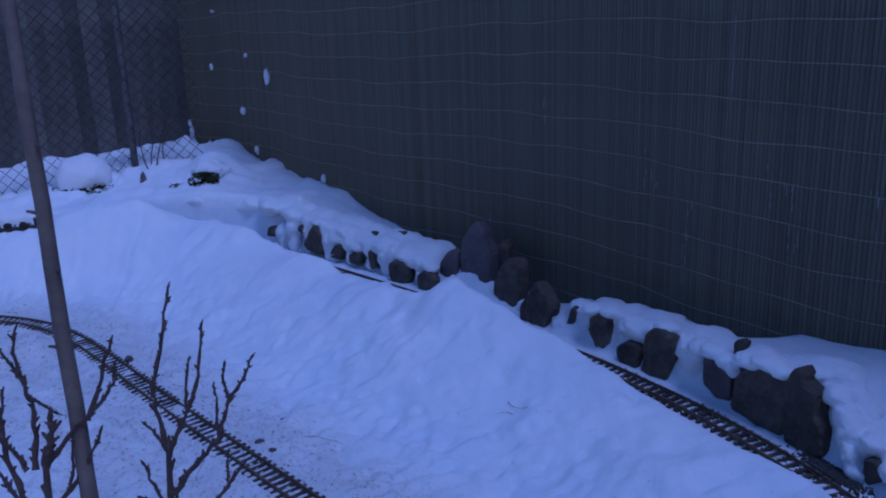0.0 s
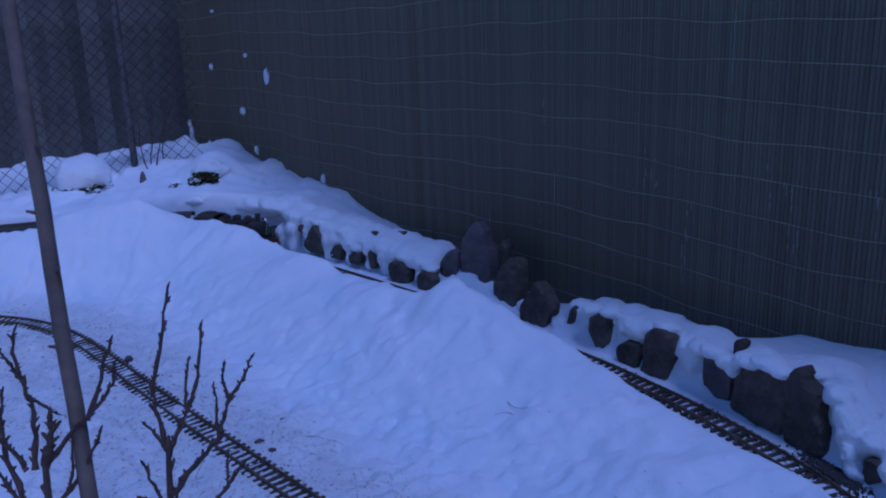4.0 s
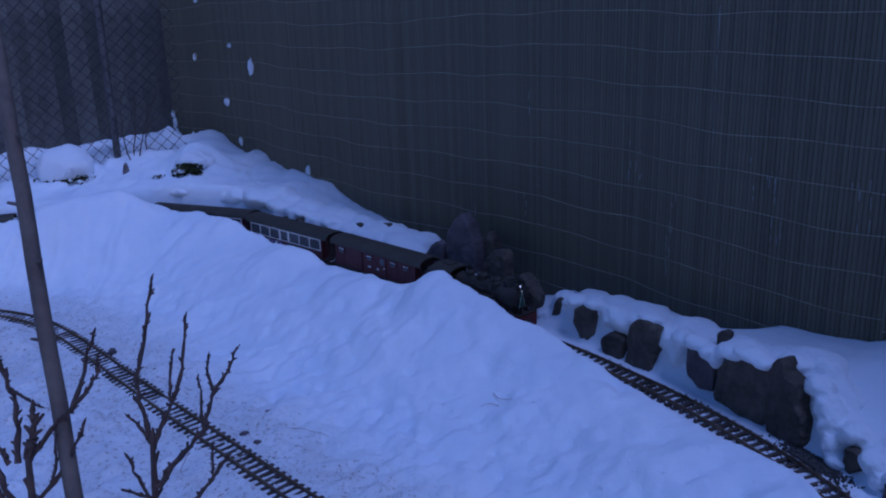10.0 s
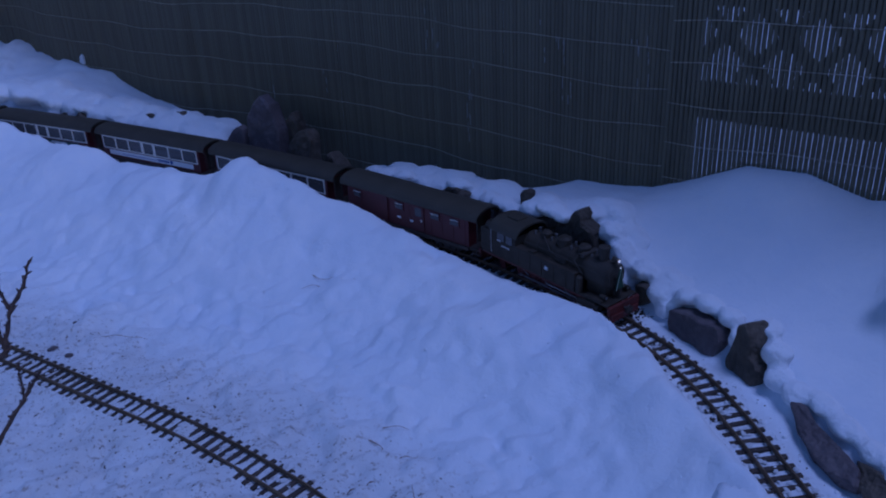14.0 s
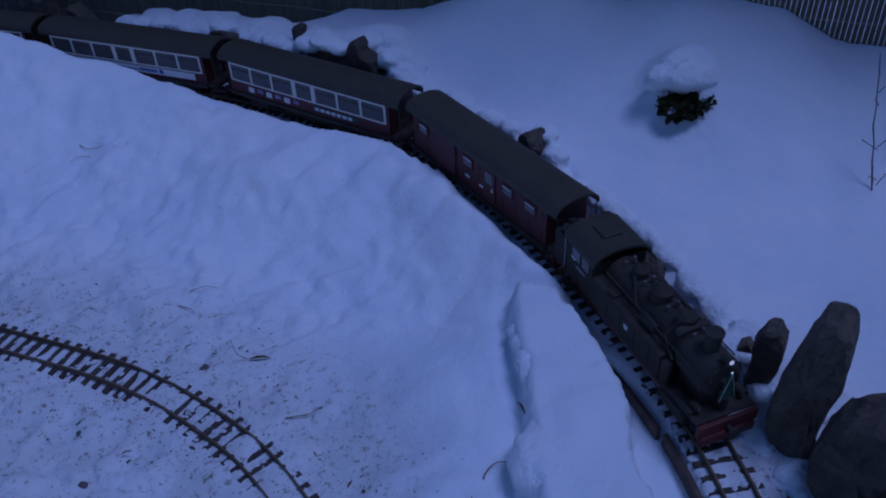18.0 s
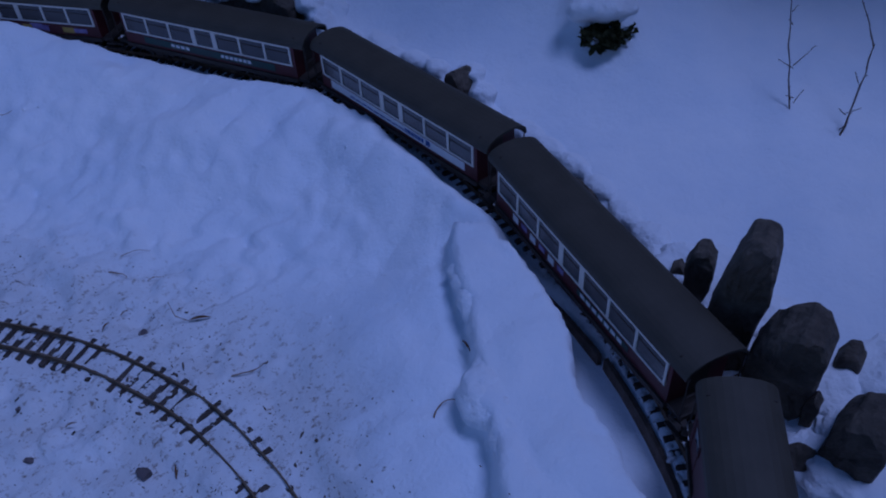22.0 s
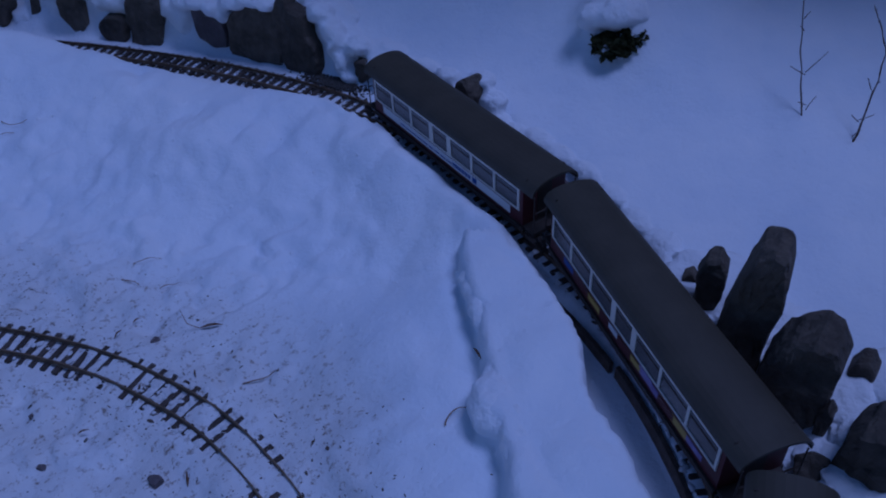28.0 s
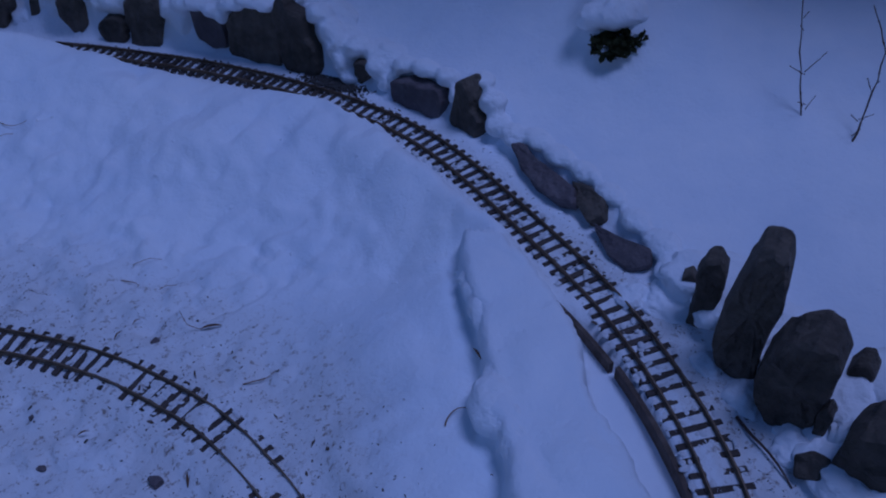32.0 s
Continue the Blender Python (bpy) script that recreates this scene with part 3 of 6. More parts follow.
def slab(s, d, outline, depth, base, label, mat=None, back=-4.0, turn=0.0, at=None, name="stone", tall=1.0):
    """A split stone with an outline of (along, up) in centimetres: rounded edges, uneven broken faces."""
    global STONES
    STONES += 1
    p = [Vector((a * 0.01, 0, b * 0.01 * tall)) for a, b in outline]
    ring = []
    for k, a in enumerate(p):
        o, b = p[k - 1], p[(k + 1) % len(p)]
        for q in (a.lerp(o, 0.36), a.lerp(o, 0.10), a.lerp(b, 0.10), a.lerp(b, 0.36)):
            ring.append(q)
    mid = sum(ring, Vector()) / len(ring)
    bm = bmesh.new()
    layers = []
    for y, k in ((-0.5, 0.35), (-0.5, 0.66), (-0.49, 0.90), (-0.40, 0.985), (-0.1, 1.0), (0.3, 1.0), (0.46, 0.92), (0.5, 0.5)):
        row = []
        for q in ring:
            c = mid + (q - mid) * k
            n = Vector((c.x * 22 + STONES * 3.1, y * 2.0, c.z * 22))
            c = c + Vector((noise.noise(n), 0, noise.noise(n + Vector((9, 0, 0))))) * 0.0035 + Vector((noise.noise(n * 3), 0, noise.noise(n * 3 + Vector((9, 0, 0))))) * 0.0018
            row.append(bm.verts.new((c.x, depth * (y + 0.13 * noise.noise(n * 1.3 + Vector((0, 5, 0))) + 0.06 * noise.noise(n * 3.3)), c.z)))
        layers.append(row)
    n = len(ring)
    for a, b in zip(layers[:-1], layers[1:]):
        for k in range(n):
            bm.faces.new((a[k], a[(k + 1) % n], b[(k + 1) % n], b[k]))
    for row, y in ((layers[0], -0.53), (layers[-1], 0.5)):
        c = bm.verts.new((mid.x, depth * y, mid.z))
        for k in range(n):
            bm.faces.new((row[k], row[(k + 1) % n], c))
    bmesh.ops.recalc_face_normals(bm, faces=bm.faces)
    x, y = at or UPPER.side(s, d)
    yaw = math.atan2(y, x) - math.pi / 2 if at else UPPER.heading(s)
    ob = link(name, bm, mat or ROCK)
    ob.matrix_basis = Matrix.Translation((x, y, base)) @ Matrix.Rotation(yaw + radians(turn), 4, "Z") @ Matrix.Rotation(radians(back), 4, "X")
    return tagged(ob, label, "stone", "stones edging the railway")


SMALL = "small dark stone peeping from the snow bank"
# beside the far stretch
slab(4.747, -0.105, [(-2.6, -1), (-1.5, 3), (1.3, 4.2), (2.6, -1)], 0.04, 0.125, SMALL)
slab(4.956, -0.108, [(-2.2, 0), (-0.5, 3), (2.2, 3.6), (2.4, -1)], 0.04, 0.168, SMALL)
slab(5.056, -0.105, [(-7, 1.5), (-2.5, 7.5), (0.3, 11.4), (3.5, 8), (7, 5.5), (5, -2), (-5.5, -2)], 0.06, 0.105, "dark angular stone under a cap of snow")
slab(5.204, -0.105, [(-3.8, 0), (-1, 3.8), (2, 4.9), (3.8, 4), (3.4, -2), (-3, -2)], 0.045, 0.105, SMALL)
slab(5.326, -0.105, [(-3.5, 1), (0.3, 3.7), (3.5, 3), (2.8, -2), (-2.5, -2)], 0.04, 0.104, SMALL)
slab(5.436, -0.105, [(-2.6, 4.5), (-0.6, 6.6), (1, 4.5), (2.6, -1), (-0.4, -2)], 0.03, 0.10, "thin slanting stone in the snow bank")
slab(5.359, -0.19, [(-2.7, 3.5), (0, 4.8), (2.7, 4.2), (2.5, -1), (-2.3, -2)], 0.04, 0.168, SMALL)
slab(5.496, -0.22, [(-2.6, 3.2), (0, 4.0), (2.6, 3.2), (1.5, -2), (-2.2, -2)], 0.04, 0.188, SMALL)
slab(5.618, -0.10, [(-5.8, 5.8), (-2.5, 7.6), (1, 7.6), (5.4, 4.4), (4.6, -1), (-3.5, -2), (-5.4, 1.5)], 0.055, 0.074, "dark rounded stone beside the track")
slab(5.771, -0.10, [(-4.6, 3.2), (-1, 5.9), (2, 6.0), (4.6, 3.4), (3.8, -2), (-3.6, -2)], 0.05, 0.080, "dark rounded stone beside the track")
slab(5.813, -0.18, [(-4.8, 7), (-1.5, 11.5), (1.5, 14), (5, 13.2), (4.8, 6), (2, -3), (-4.5, -3)], 0.045, 0.08, "grey upright slate stone before the green screen", ROCK_FLAT)
slab(5.946, -0.20, [(-7.8, 19.5), (-4, 24), (-0.4, 27.5), (3, 25), (5.5, 20), (8, 15.5), (7.2, 6), (4, -4), (-8, -4), (-8.4, 8)], 0.06, 0.068, "tall upright slab of grey-purple slate", ROCK_FLAT)
slab(6.03, -0.245, [(-3, 0), (-2.5, 17), (1, 21), (4, 16), (5, 0)], 0.05, 0.075, "dark upright slate behind the tall slab")
slab(6.135, -0.17, [(-6.4, 7.5), (-3, 13), (0.6, 16.8), (4, 17.4), (6.6, 14), (6.2, 6), (3.2, -4), (-6, -4)], 0.06, 0.081, "dark upright slate stone before the green screen")
slab(6.314, -0.125, [(-7.6, 4), (-3.5, 10), (0.2, 15), (4, 12), (7.6, 8), (5.5, 2), (2.8, -4), (-6.4, -4)], 0.06, 0.066, "pointed dark stone before the green screen")
slab(6.470, -0.125, [(-2.7, -1), (-0.9, 6), (1.2, 8.2), (2.9, 7.6), (1.0, 2), (-0.2, -2)], 0.03, 0.092, "thin slanting stone in the snow bank")
# the row under the thick lip of snow
slab(6.604, -0.106, [(-4, 6.9), (-1, 9.3), (3, 10), (3.4, 6), (4.2, 0.8), (1.5, -2), (-1, -1.5), (-4, 3)], 0.05, 0.092, "dark angular stone under a cap of snow")
slab(6.726, -0.090, [(-4.2, 3.6), (-1.8, 6.3), (1.5, 6.6), (4, 4.8), (4, 0), (0, -2), (-3.5, 0)], 0.05, 0.070, "dark rounded stone beside the track")
slab(6.826, -0.107, [(-5.2, 10), (-2, 13), (2, 13.8), (5, 12), (5.8, 9.5), (5.2, 4), (4, -2), (-5.4, -2), (-5.6, 4)], 0.06, 0.072, "dark rounded upright stone under a cap of snow")
slab(7.024, -0.100, [(-4.8, 9.6), (-1, 8.6), (4.6, 7.2), (4.8, -1), (0.5, -2), (-3.6, 0.5), (-4.6, 4)], 0.035, 0.095, "grey slanting slab leaning on the snow bank", ROCK_FLAT)
slab(7.152, -0.101, [(-7.4, 7.6), (-3.3, 12), (1, 13.2), (7.4, 13.8), (8.8, 8), (9.2, -2), (0, -3), (-7.8, -1.5)], 0.045, 0.086, "broad dark slate slab set on edge")
slab(7.288, -0.100, [(-7, 14.5), (-4, 18.5), (-2.4, 19.3), (-1, 16), (2.6, 14.6), (3.0, 9.6), (5.4, 6.6), (6.8, 1), (5.4, -2), (-3.4, -3), (-5.6, 4)], 0.05, 0.066, "tall dark slate slab set on edge")
slab(7.036, -0.165, [(-1.5, 1.6), (0, 2.6), (1.5, 2.2), (1.6, -3), (-1.4, -3)], 0.03, 0.203, SMALL)
slab(7.465, -0.112, [(-2.4, 3.4), (0, 4), (2.2, 3.2), (2.4, 0.5), (0, -2), (-2, -1)], 0.04, 0.088, SMALL)
slab(7.633, -0.100, [(-7.8, 6), (-3, 7.8), (2, 8.0), (6.8, 8.8), (8, 5.6), (6.8, 0), (0, -2), (-6.4, -2), (-8, 2)], 0.05, 0.060, "brown-grey slab of stone beside the track", ROCK_FLAT, tall=0.88)
slab(7.768, -0.112, [(-3.8, 9), (-2.6, 13), (-0.4, 14.6), (1.6, 11.5), (1.8, 7.6), (4.6, 6.4), (4.6, 2.6), (1.5, -1), (-3.4, -1.5), (-4.8, 3.6)], 0.055, 0.046, "dark boot-shaped stone beside the track")
FLAT = "flat purple slate plate frozen into the snow edge"
slab(8.000, -0.084, [(-11.5, 3.2), (-8, 5.2), (-2, 4.2), (4, 5.0), (9.5, 5.4), (12.5, 2.4), (9, 0.2), (3, -0.8), (-5, 0.4)], 0.030, 0.076, FLAT, ROCK_FLAT, back=-62, turn=-3, tall=0.85)
slab(8.125, -0.108, [(-6, 2.2), (-2, 4), (3, 4.4), (6, 2), (5, -1), (-1, 0)], 0.034, 0.078, "dark flat stone at the end of a slate plate", back=-55, turn=-8)
slab(8.255, -0.082, [(-7.5, 1.4), (-3, 2.2), (1.5, 3.2), (5, 4.6), (7, 2.2), (5, -1.2), (0, -1.4), (-5, 0.4)], 0.026, 0.076, FLAT, ROCK_FLAT, back=-62, turn=3)
# the large stones in the snow by the near curve
slab(0, 0, [(-1.4, 10.5), (0, 14.6), (1.9, 15.3), (3.2, 12.6), (3.3, 8.4), (2.4, 2), (1, -3), (-1.4, -3), (-0.9, 5)], 0.045, 0.085, "dark slate stone among the upright stones", back=0, at=(0.852, 0.497), tall=0.86)
slab(0, 0, [(-1.6, 3.6), (-0.2, 5.2), (0.9, 3.2), (0.8, -2), (-0.8, -2)], 0.03, 0.085, "small dark slate stone among the upright stones", back=0, at=(0.880, 0.535), tall=0.9)
slab(0, 0, [(-0.4, 26.6), (1.4, 28), (3.2, 27.4), (4.2, 22), (4.4, 15), (3.7, 9), (3.6, -3), (-1.6, -4), (-3.4, 1.5), (-3.6, 8.5), (-2.8, 15), (-1.7, 22)], 0.075, 0.085, "large pointed dark stone upright in the snow", back=0, at=(0.825, 0.402), tall=0.86)
slab(0, 0, [(-5.4, 11), (-4.4, 15.2), (-2.6, 19.4), (0.4, 21.2), (2.9, 19.6), (4.1, 16.6), (4.0, 11), (3.6, 5), (2.4, -3), (-2.6, -3), (-5.2, 1.5), (-6, 7)], 0.085, 0.085, "large rounded dark stone upright in the snow", back=0, at=(0.806, 0.288), tall=0.78)
slab(0, 0, [(-1.8, 1), (-2.0, 4.6), (-0.9, 7.6), (0.5, 8.2), (1.8, 5.6), (1.5, -2), (-1, -2)], 0.045, 0.088, "small dark stone behind the large ones", back=0, at=(0.902, 0.248), tall=0.8)
slab(0, 0, [(-1.2, 5.6), (-0.2, 7.4), (0.8, 5.2), (0.6, -2), (-0.8, -2)], 0.03, 0.085, "thin dark stone at the foot of a large one", back=0, at=(0.794, 0.236), tall=0.85)
slab(0, 0, [(-5, 6), (-4.6, 10.4), (-3.1, 13.3), (-0.4, 14.4), (1.8, 11.5), (2.6, 6), (1.8, -3), (-3.6, -3), (-5, 1.5)], 0.08, 0.085, "large rounded dark stone upright in the snow", back=0, at=(0.785, 0.150), tall=0.8)
slab(0, 0, [(-3, 1.4), (-1, 3.4), (1.4, 3.4), (1.8, -1), (-2, -2)], 0.04, 0.078, "flat dark stone by the track", back=-50, at=(0.732, 0.205), tall=0.8)
slab(0, 0, [(-2, -2), (-1, 3), (0.4, 5.5), (1.4, 2.5), (2, -2)], 0.03, height(-1.655, 4.30), "small pointed grey stone in the snow", ROCK_FLAT, back=0, at=(-1.655, 4.30))


def snow_mass(blobs, seed, label, voxel=0.006, melt=7):
    """Heaps of snow that have run together; blobs: (place, radii, turn)."""
    bm = bmesh.new()
    for i, (p, r, turn) in enumerate(blobs):
        m = Matrix.Translation(p) @ Matrix.Rotation(turn, 4, "Z") @ Matrix.Diagonal((*r, 1))
        off = Vector((seed * 7.3, i * 3.7, 0))
        for v in bmesh.ops.create_icosphere(bm, subdivisions=3, radius=1)["verts"]:
            c = v.co.copy()
            v.co = m @ (c * (1 + 0.24 * noise.noise(c * 1.4 + off) + 0.13 * noise.noise(c * 3.3 + off) + 0.05 * noise.noise(c * 8 + off)))
    ob = link("snow_mass", bm, SNOW, smooth=True)
    remesh = ob.modifiers.new("melt", "REMESH")
    remesh.mode, remesh.voxel_size, remesh.use_smooth_shade = "VOXEL", voxel, True
    soft = ob.modifiers.new("soften", "SMOOTH")
    soft.factor, soft.iterations = 0.5, melt
    return tagged(ob, label, "snow", "snow ledges", "stuff")


def lip_at(s):
    return float(np.interp(s, LIP_S, LIP_Z))


def lip_blobs(rng, s0, s1, step, o, dz, size, flat=1.3, slack=0.012):
    out = []
    for s in np.arange(s0, s1, step):
        r = size * rng.uniform(0.75, 1.25)
        x, y = UPPER.side(s + rng.uniform(-0.3, 0.3) * step, -(o + rng.uniform(-slack, slack)))
        out.append((Vector((x, y, lip_at(s) + dz + rng.uniform(-0.007, 0.007))), (r * flat, r * 1.1, r * 0.72), UPPER.heading(s)))
    return out


def placed_blobs(places):
    """Blobs at (s, out, height, radius along, across, up)."""
    return [(Vector((*UPPER.side(s, -o), z)), (a, b, c), UPPER.heading(s)) for s, o, z, a, b, c in places]


def near_lip():
    """The thick lip of snow over the row of slate stones."""
    rng = random.Random(12)
    blobs = lip_blobs(rng, 6.47, 7.28, 0.034, 0.150, -0.020, 0.038) + lip_blobs(rng, 6.52, 6.92, 0.06, 0.205, -0.028, 0.050) + lip_blobs(rng, 6.92, 7.32, 0.055, 0.20, -0.010, 0.052) + lip_blobs(rng, 7.30, 7.56, 0.04, 0.17, -0.018, 0.040)
    blobs += placed_blobs([
        (6.475, 0.150, 0.165, 0.036, 0.035, 0.020), (6.56, 0.115, 0.182, 0.040, 0.036, 0.022), (6.63, 0.112, 0.192, 0.038, 0.032, 0.018), (6.69, 0.122, 0.165, 0.034, 0.034, 0.034),
        (6.73, 0.122, 0.160, 0.036, 0.036, 0.034), (6.665, 0.128, 0.115, 0.022, 0.026, 0.040), (6.755, 0.130, 0.150, 0.022, 0.030, 0.040), (6.53, 0.128, 0.110, 0.030, 0.026, 0.045),
        (6.83, 0.122, 0.205, 0.046, 0.032, 0.017), (6.905, 0.120, 0.160, 0.026, 0.032, 0.048), (6.935, 0.118, 0.130, 0.030, 0.032, 0.045), (6.955, 0.112, 0.188, 0.042, 0.036, 0.024),
        (7.00, 0.102, 0.198, 0.040, 0.034, 0.020), (7.05, 0.094, 0.188, 0.032, 0.030, 0.024), (7.075, 0.092, 0.176, 0.020, 0.024, 0.022), (7.11, 0.102, 0.212, 0.040, 0.038, 0.020),
        (7.17, 0.102, 0.226, 0.044, 0.036, 0.018), (7.215, 0.096, 0.222, 0.026, 0.028, 0.016), (7.13, 0.135, 0.222, 0.05, 0.04, 0.020), (7.25, 0.150, 0.225, 0.040, 0.040, 0.022),
        (7.33, 0.140, 0.205, 0.038, 0.036, 0.026), (7.365, 0.130, 0.170, 0.030, 0.034, 0.030), (7.385, 0.122, 0.140, 0.028, 0.034, 0.034), (7.405, 0.112, 0.105, 0.026, 0.034, 0.030), (7.44, 0.130, 0.145, 0.036, 0.034, 0.026),
        (7.43, 0.098, 0.078, 0.030, 0.026, 0.018), (7.50, 0.118, 0.115, 0.030, 0.034, 0.026), (7.53, 0.108, 0.090, 0.024, 0.026, 0.022)])
    snow_mass(blobs, 1, "thick lip of snow overhanging the slate stones", 0.0055, 6)
    blobs = placed_blobs([
        (7.57, 0.128, 0.140, 0.034, 0.030, 0.020), (7.63, 0.130, 0.150, 0.040, 0.030, 0.018), (7.69, 0.130, 0.150, 0.030, 0.030, 0.020), (7.725, 0.125, 0.120, 0.020, 0.030, 0.030), (7.55, 0.118, 0.100, 0.020, 0.028, 0.030),
        (7.80, 0.142, 0.135, 0.034, 0.034, 0.026), (7.835, 0.128, 0.100, 0.030, 0.032, 0.024), (7.88, 0.135, 0.098, 0.040, 0.034, 0.022), (7.76, 0.150, 0.165, 0.034, 0.030, 0.018),
        (7.93, 0.153, 0.108, 0.045, 0.030, 0.020), (8.00, 0.153, 0.108, 0.045, 0.028, 0.018), (8.07, 0.160, 0.106, 0.045, 0.026, 0.018), (8.15, 0.158, 0.104, 0.042, 0.026, 0.018), (8.23, 0.150, 0.100, 0.045, 0.026, 0.016), (8.30, 0.150, 0.098, 0.040, 0.034, 0.020), (8.345, 0.130, 0.090, 0.030, 0.036, 0.020)])
    snow_mass(blobs, 2, "rounded edge of snow over the slate plates", 0.0055, 8)


near_lip()


def far_lip():
    """Lobes of snow hanging over the stones of the far stretch."""
    rng = random.Random(5)
    blobs = lip_blobs(rng, 4.25, 4.70, 0.055, 0.215, -0.050, 0.052) + lip_blobs(rng, 4.66, 5.72, 0.05, 0.165, -0.018, 0.050) + lip_blobs(rng, 4.75, 5.70, 0.07, 0.225, -0.004, 0.056)
    for s, r in ((4.80, 0.040), (4.87, 0.045), (4.98, 0.036), (5.13, 0.048), (5.17, 0.040), (5.27, 0.036), (5.40, 0.034), (5.50, 0.036), (5.55, 0.034), (5.70, 0.030)):
        x, y = UPPER.side(s, -0.122)
        blobs.append((Vector((x, y, 0.145 + rng.uniform(-0.015, 0.02))), (r, r * 0.9, r * 1.1), 0))
        x, y = UPPER.side(s + 0.01, -0.112)
        blobs.append((Vector((x, y, 0.098)), (r * 0.7, r * 0.7, r * 0.9), 0))
    for s, z in ((5.056, 0.222), (5.204, 0.164), (5.326, 0.150), (5.618, 0.160), (5.77, 0.148)):
        x, y = UPPER.side(s, -0.118)
        blobs.append((Vector((x, y, z)), (0.042, 0.034, 0.017), UPPER.heading(s)))
    snow_mass(blobs, 3, "lumpy lobes of snow hanging over the far stones", 0.008, 5)
    blobs = placed_blobs([(5.86, 0.15, 0.10, 0.03, 0.03, 0.03), (6.03, 0.17, 0.085, 0.03, 0.03, 0.03), (6.06, 0.19, 0.10, 0.022, 0.022, 0.03), (6.22, 0.155, 0.09, 0.03, 0.03, 0.03), (6.25, 0.14, 0.105, 0.022, 0.022, 0.022), (6.41, 0.14, 0.085, 0.04, 0.04, 0.03), (6.44, 0.16, 0.12, 0.035, 0.035, 0.035)])
    snow_mass(blobs, 4, "snow packed between the upright slate stones", 0.006, 4)


far_lip()


def block_edge():
    """The overhanging side of the snow block above the trodden ground."""
    rng = random.Random(14)
    blobs = []
    for (x, y), r in (((0.605, 0.775), 0.020), ((0.588, 0.745), 0.020), ((0.572, 0.710), 0.022), ((0.560, 0.685), 0.020), ((0.547, 0.655), 0.022), ((0.536, 0.630), 0.022), ((0.524, 0.605), 0.024), ((0.50, 0.585), 0.024), ((0.474, 0.562), 0.034), ((0.455, 0.545), 0.032), ((0.462, 0.520), 0.026), ((0.455, 0.495), 0.024), ((0.444, 0.475), 0.024), ((0.43, 0.45), 0.024), ((0.415, 0.43), 0.024)):
        blobs.append((Vector((x, y, 0.112 + rng.uniform(-0.004, 0.004))), (r * rng.uniform(1.1, 1.4), r * 1.15, r * 0.9), rng.uniform(0, 3)))
    snow_mass(blobs, 8, "rounded overhanging rim of the cut snow block", 0.0055, 7)


block_edge()


def hood(x, y, seed, size, up):
    z = height(x, y)
    blobs = [(Vector((x + dx * size, y + dy * size, z + up + dz * size)), (size * r, size * r * 0.9, size * r * 0.7), 0.6 * dx) for dx, dy, dz, r in ((0, 0, 0, 1.0), (0.7, -0.35, -0.1, 0.7), (-0.7, 0.5, -0.1, 0.75), (0.3, 0.6, 0.1, 0.9), (0.9, 0.5, -0.2, 0.8), (-0.3, -0.35, 0.0, 0.5), (0.35, -0.5, -0.05, 0.45))]
    snow_mass(blobs, seed, "soft heap of snow lying on the evergreen shrub", 0.006, 6)


def drifts():
    """Low drifts of snow blown round the feet of the large upright stones."""
    rng = random.Random(6)
    for x, y, r in ((0.835, 0.545, 0.030), (0.862, 0.56, 0.035), (0.90, 0.46, 0.045), (0.90, 0.37, 0.05), (0.86, 0.35, 0.03), (0.775, 0.345, 0.028), (0.785, 0.42, 0.024), (0.86, 0.23, 0.045), (0.93, 0.20, 0.05), (0.765, 0.255, 0.024), (0.755, 0.20, 0.03), (0.82, 0.19, 0.035), (0.92, 0.52, 0.05), (0.81, 0.60, 0.024), (0.74, 0.16, 0.03), (0.745, 0.24, 0.02)):
        bm = bmesh.new()
        q = 1.25 * r
        m = Matrix.Translation((x, y, height(x, y) - 0.30 * r)) @ Matrix.Rotation(rng.uniform(0, 6), 4, "Z") @ Matrix.Diagonal((q * rng.uniform(0.9, 1.5), q, q * 0.62, 1))
        k = rng.uniform(0, 50)
        for v in bmesh.ops.create_icosphere(bm, subdivisions=4, radius=1)["verts"]:
            c = v.co
            v.co = m @ (c * (1 + 0.30 * noise.noise(c * 1.5 + Vector((k, 0, 0))) + 0.14 * noise.noise(c * 3.7 + Vector((0, k, 0))) + 0.05 * noise.noise(c * 9)))
        tagged(link("snow_drift", bm, SNOW, smooth=True), "low drift of snow at the foot of the large stones", "snow", "snow drifts")


drifts()


def edging():
    """Dark border planks that hold up the track bed on the near curve."""
    for a, b, o0, o1 in ((8.28, 8.47, 0.068, 0.056), (8.47, 8.92, 0.051, 0.040)):
        bm = bmesh.new()
        rings = []
        for s in np.arange(a, b, 0.03):
            off = o0 + (o1 - o0) * (s - a) / (b - a)
            rings.append([bm.verts.new((*UPPER.side(s, off + o), z)) for o, z in ((0, 0.066), (0.008, 0.066), (0.008, 0.0), (0, 0.0))])
        for p, q in zip(rings[:-1], rings[1:]):
            for k in range(4):
                bm.faces.new((p[k], p[(k + 1) % 4], q[(k + 1) % 4], q[k]))
        bm.faces.new(rings[0])
        bm.faces.new(rings[-1][::-1])
        bmesh.ops.recalc_face_normals(bm, faces=bm.faces)
        tagged(link("border_plank", bm, EARTH), "dark wet border plank along the track bed", "border", "border planks")


edging()


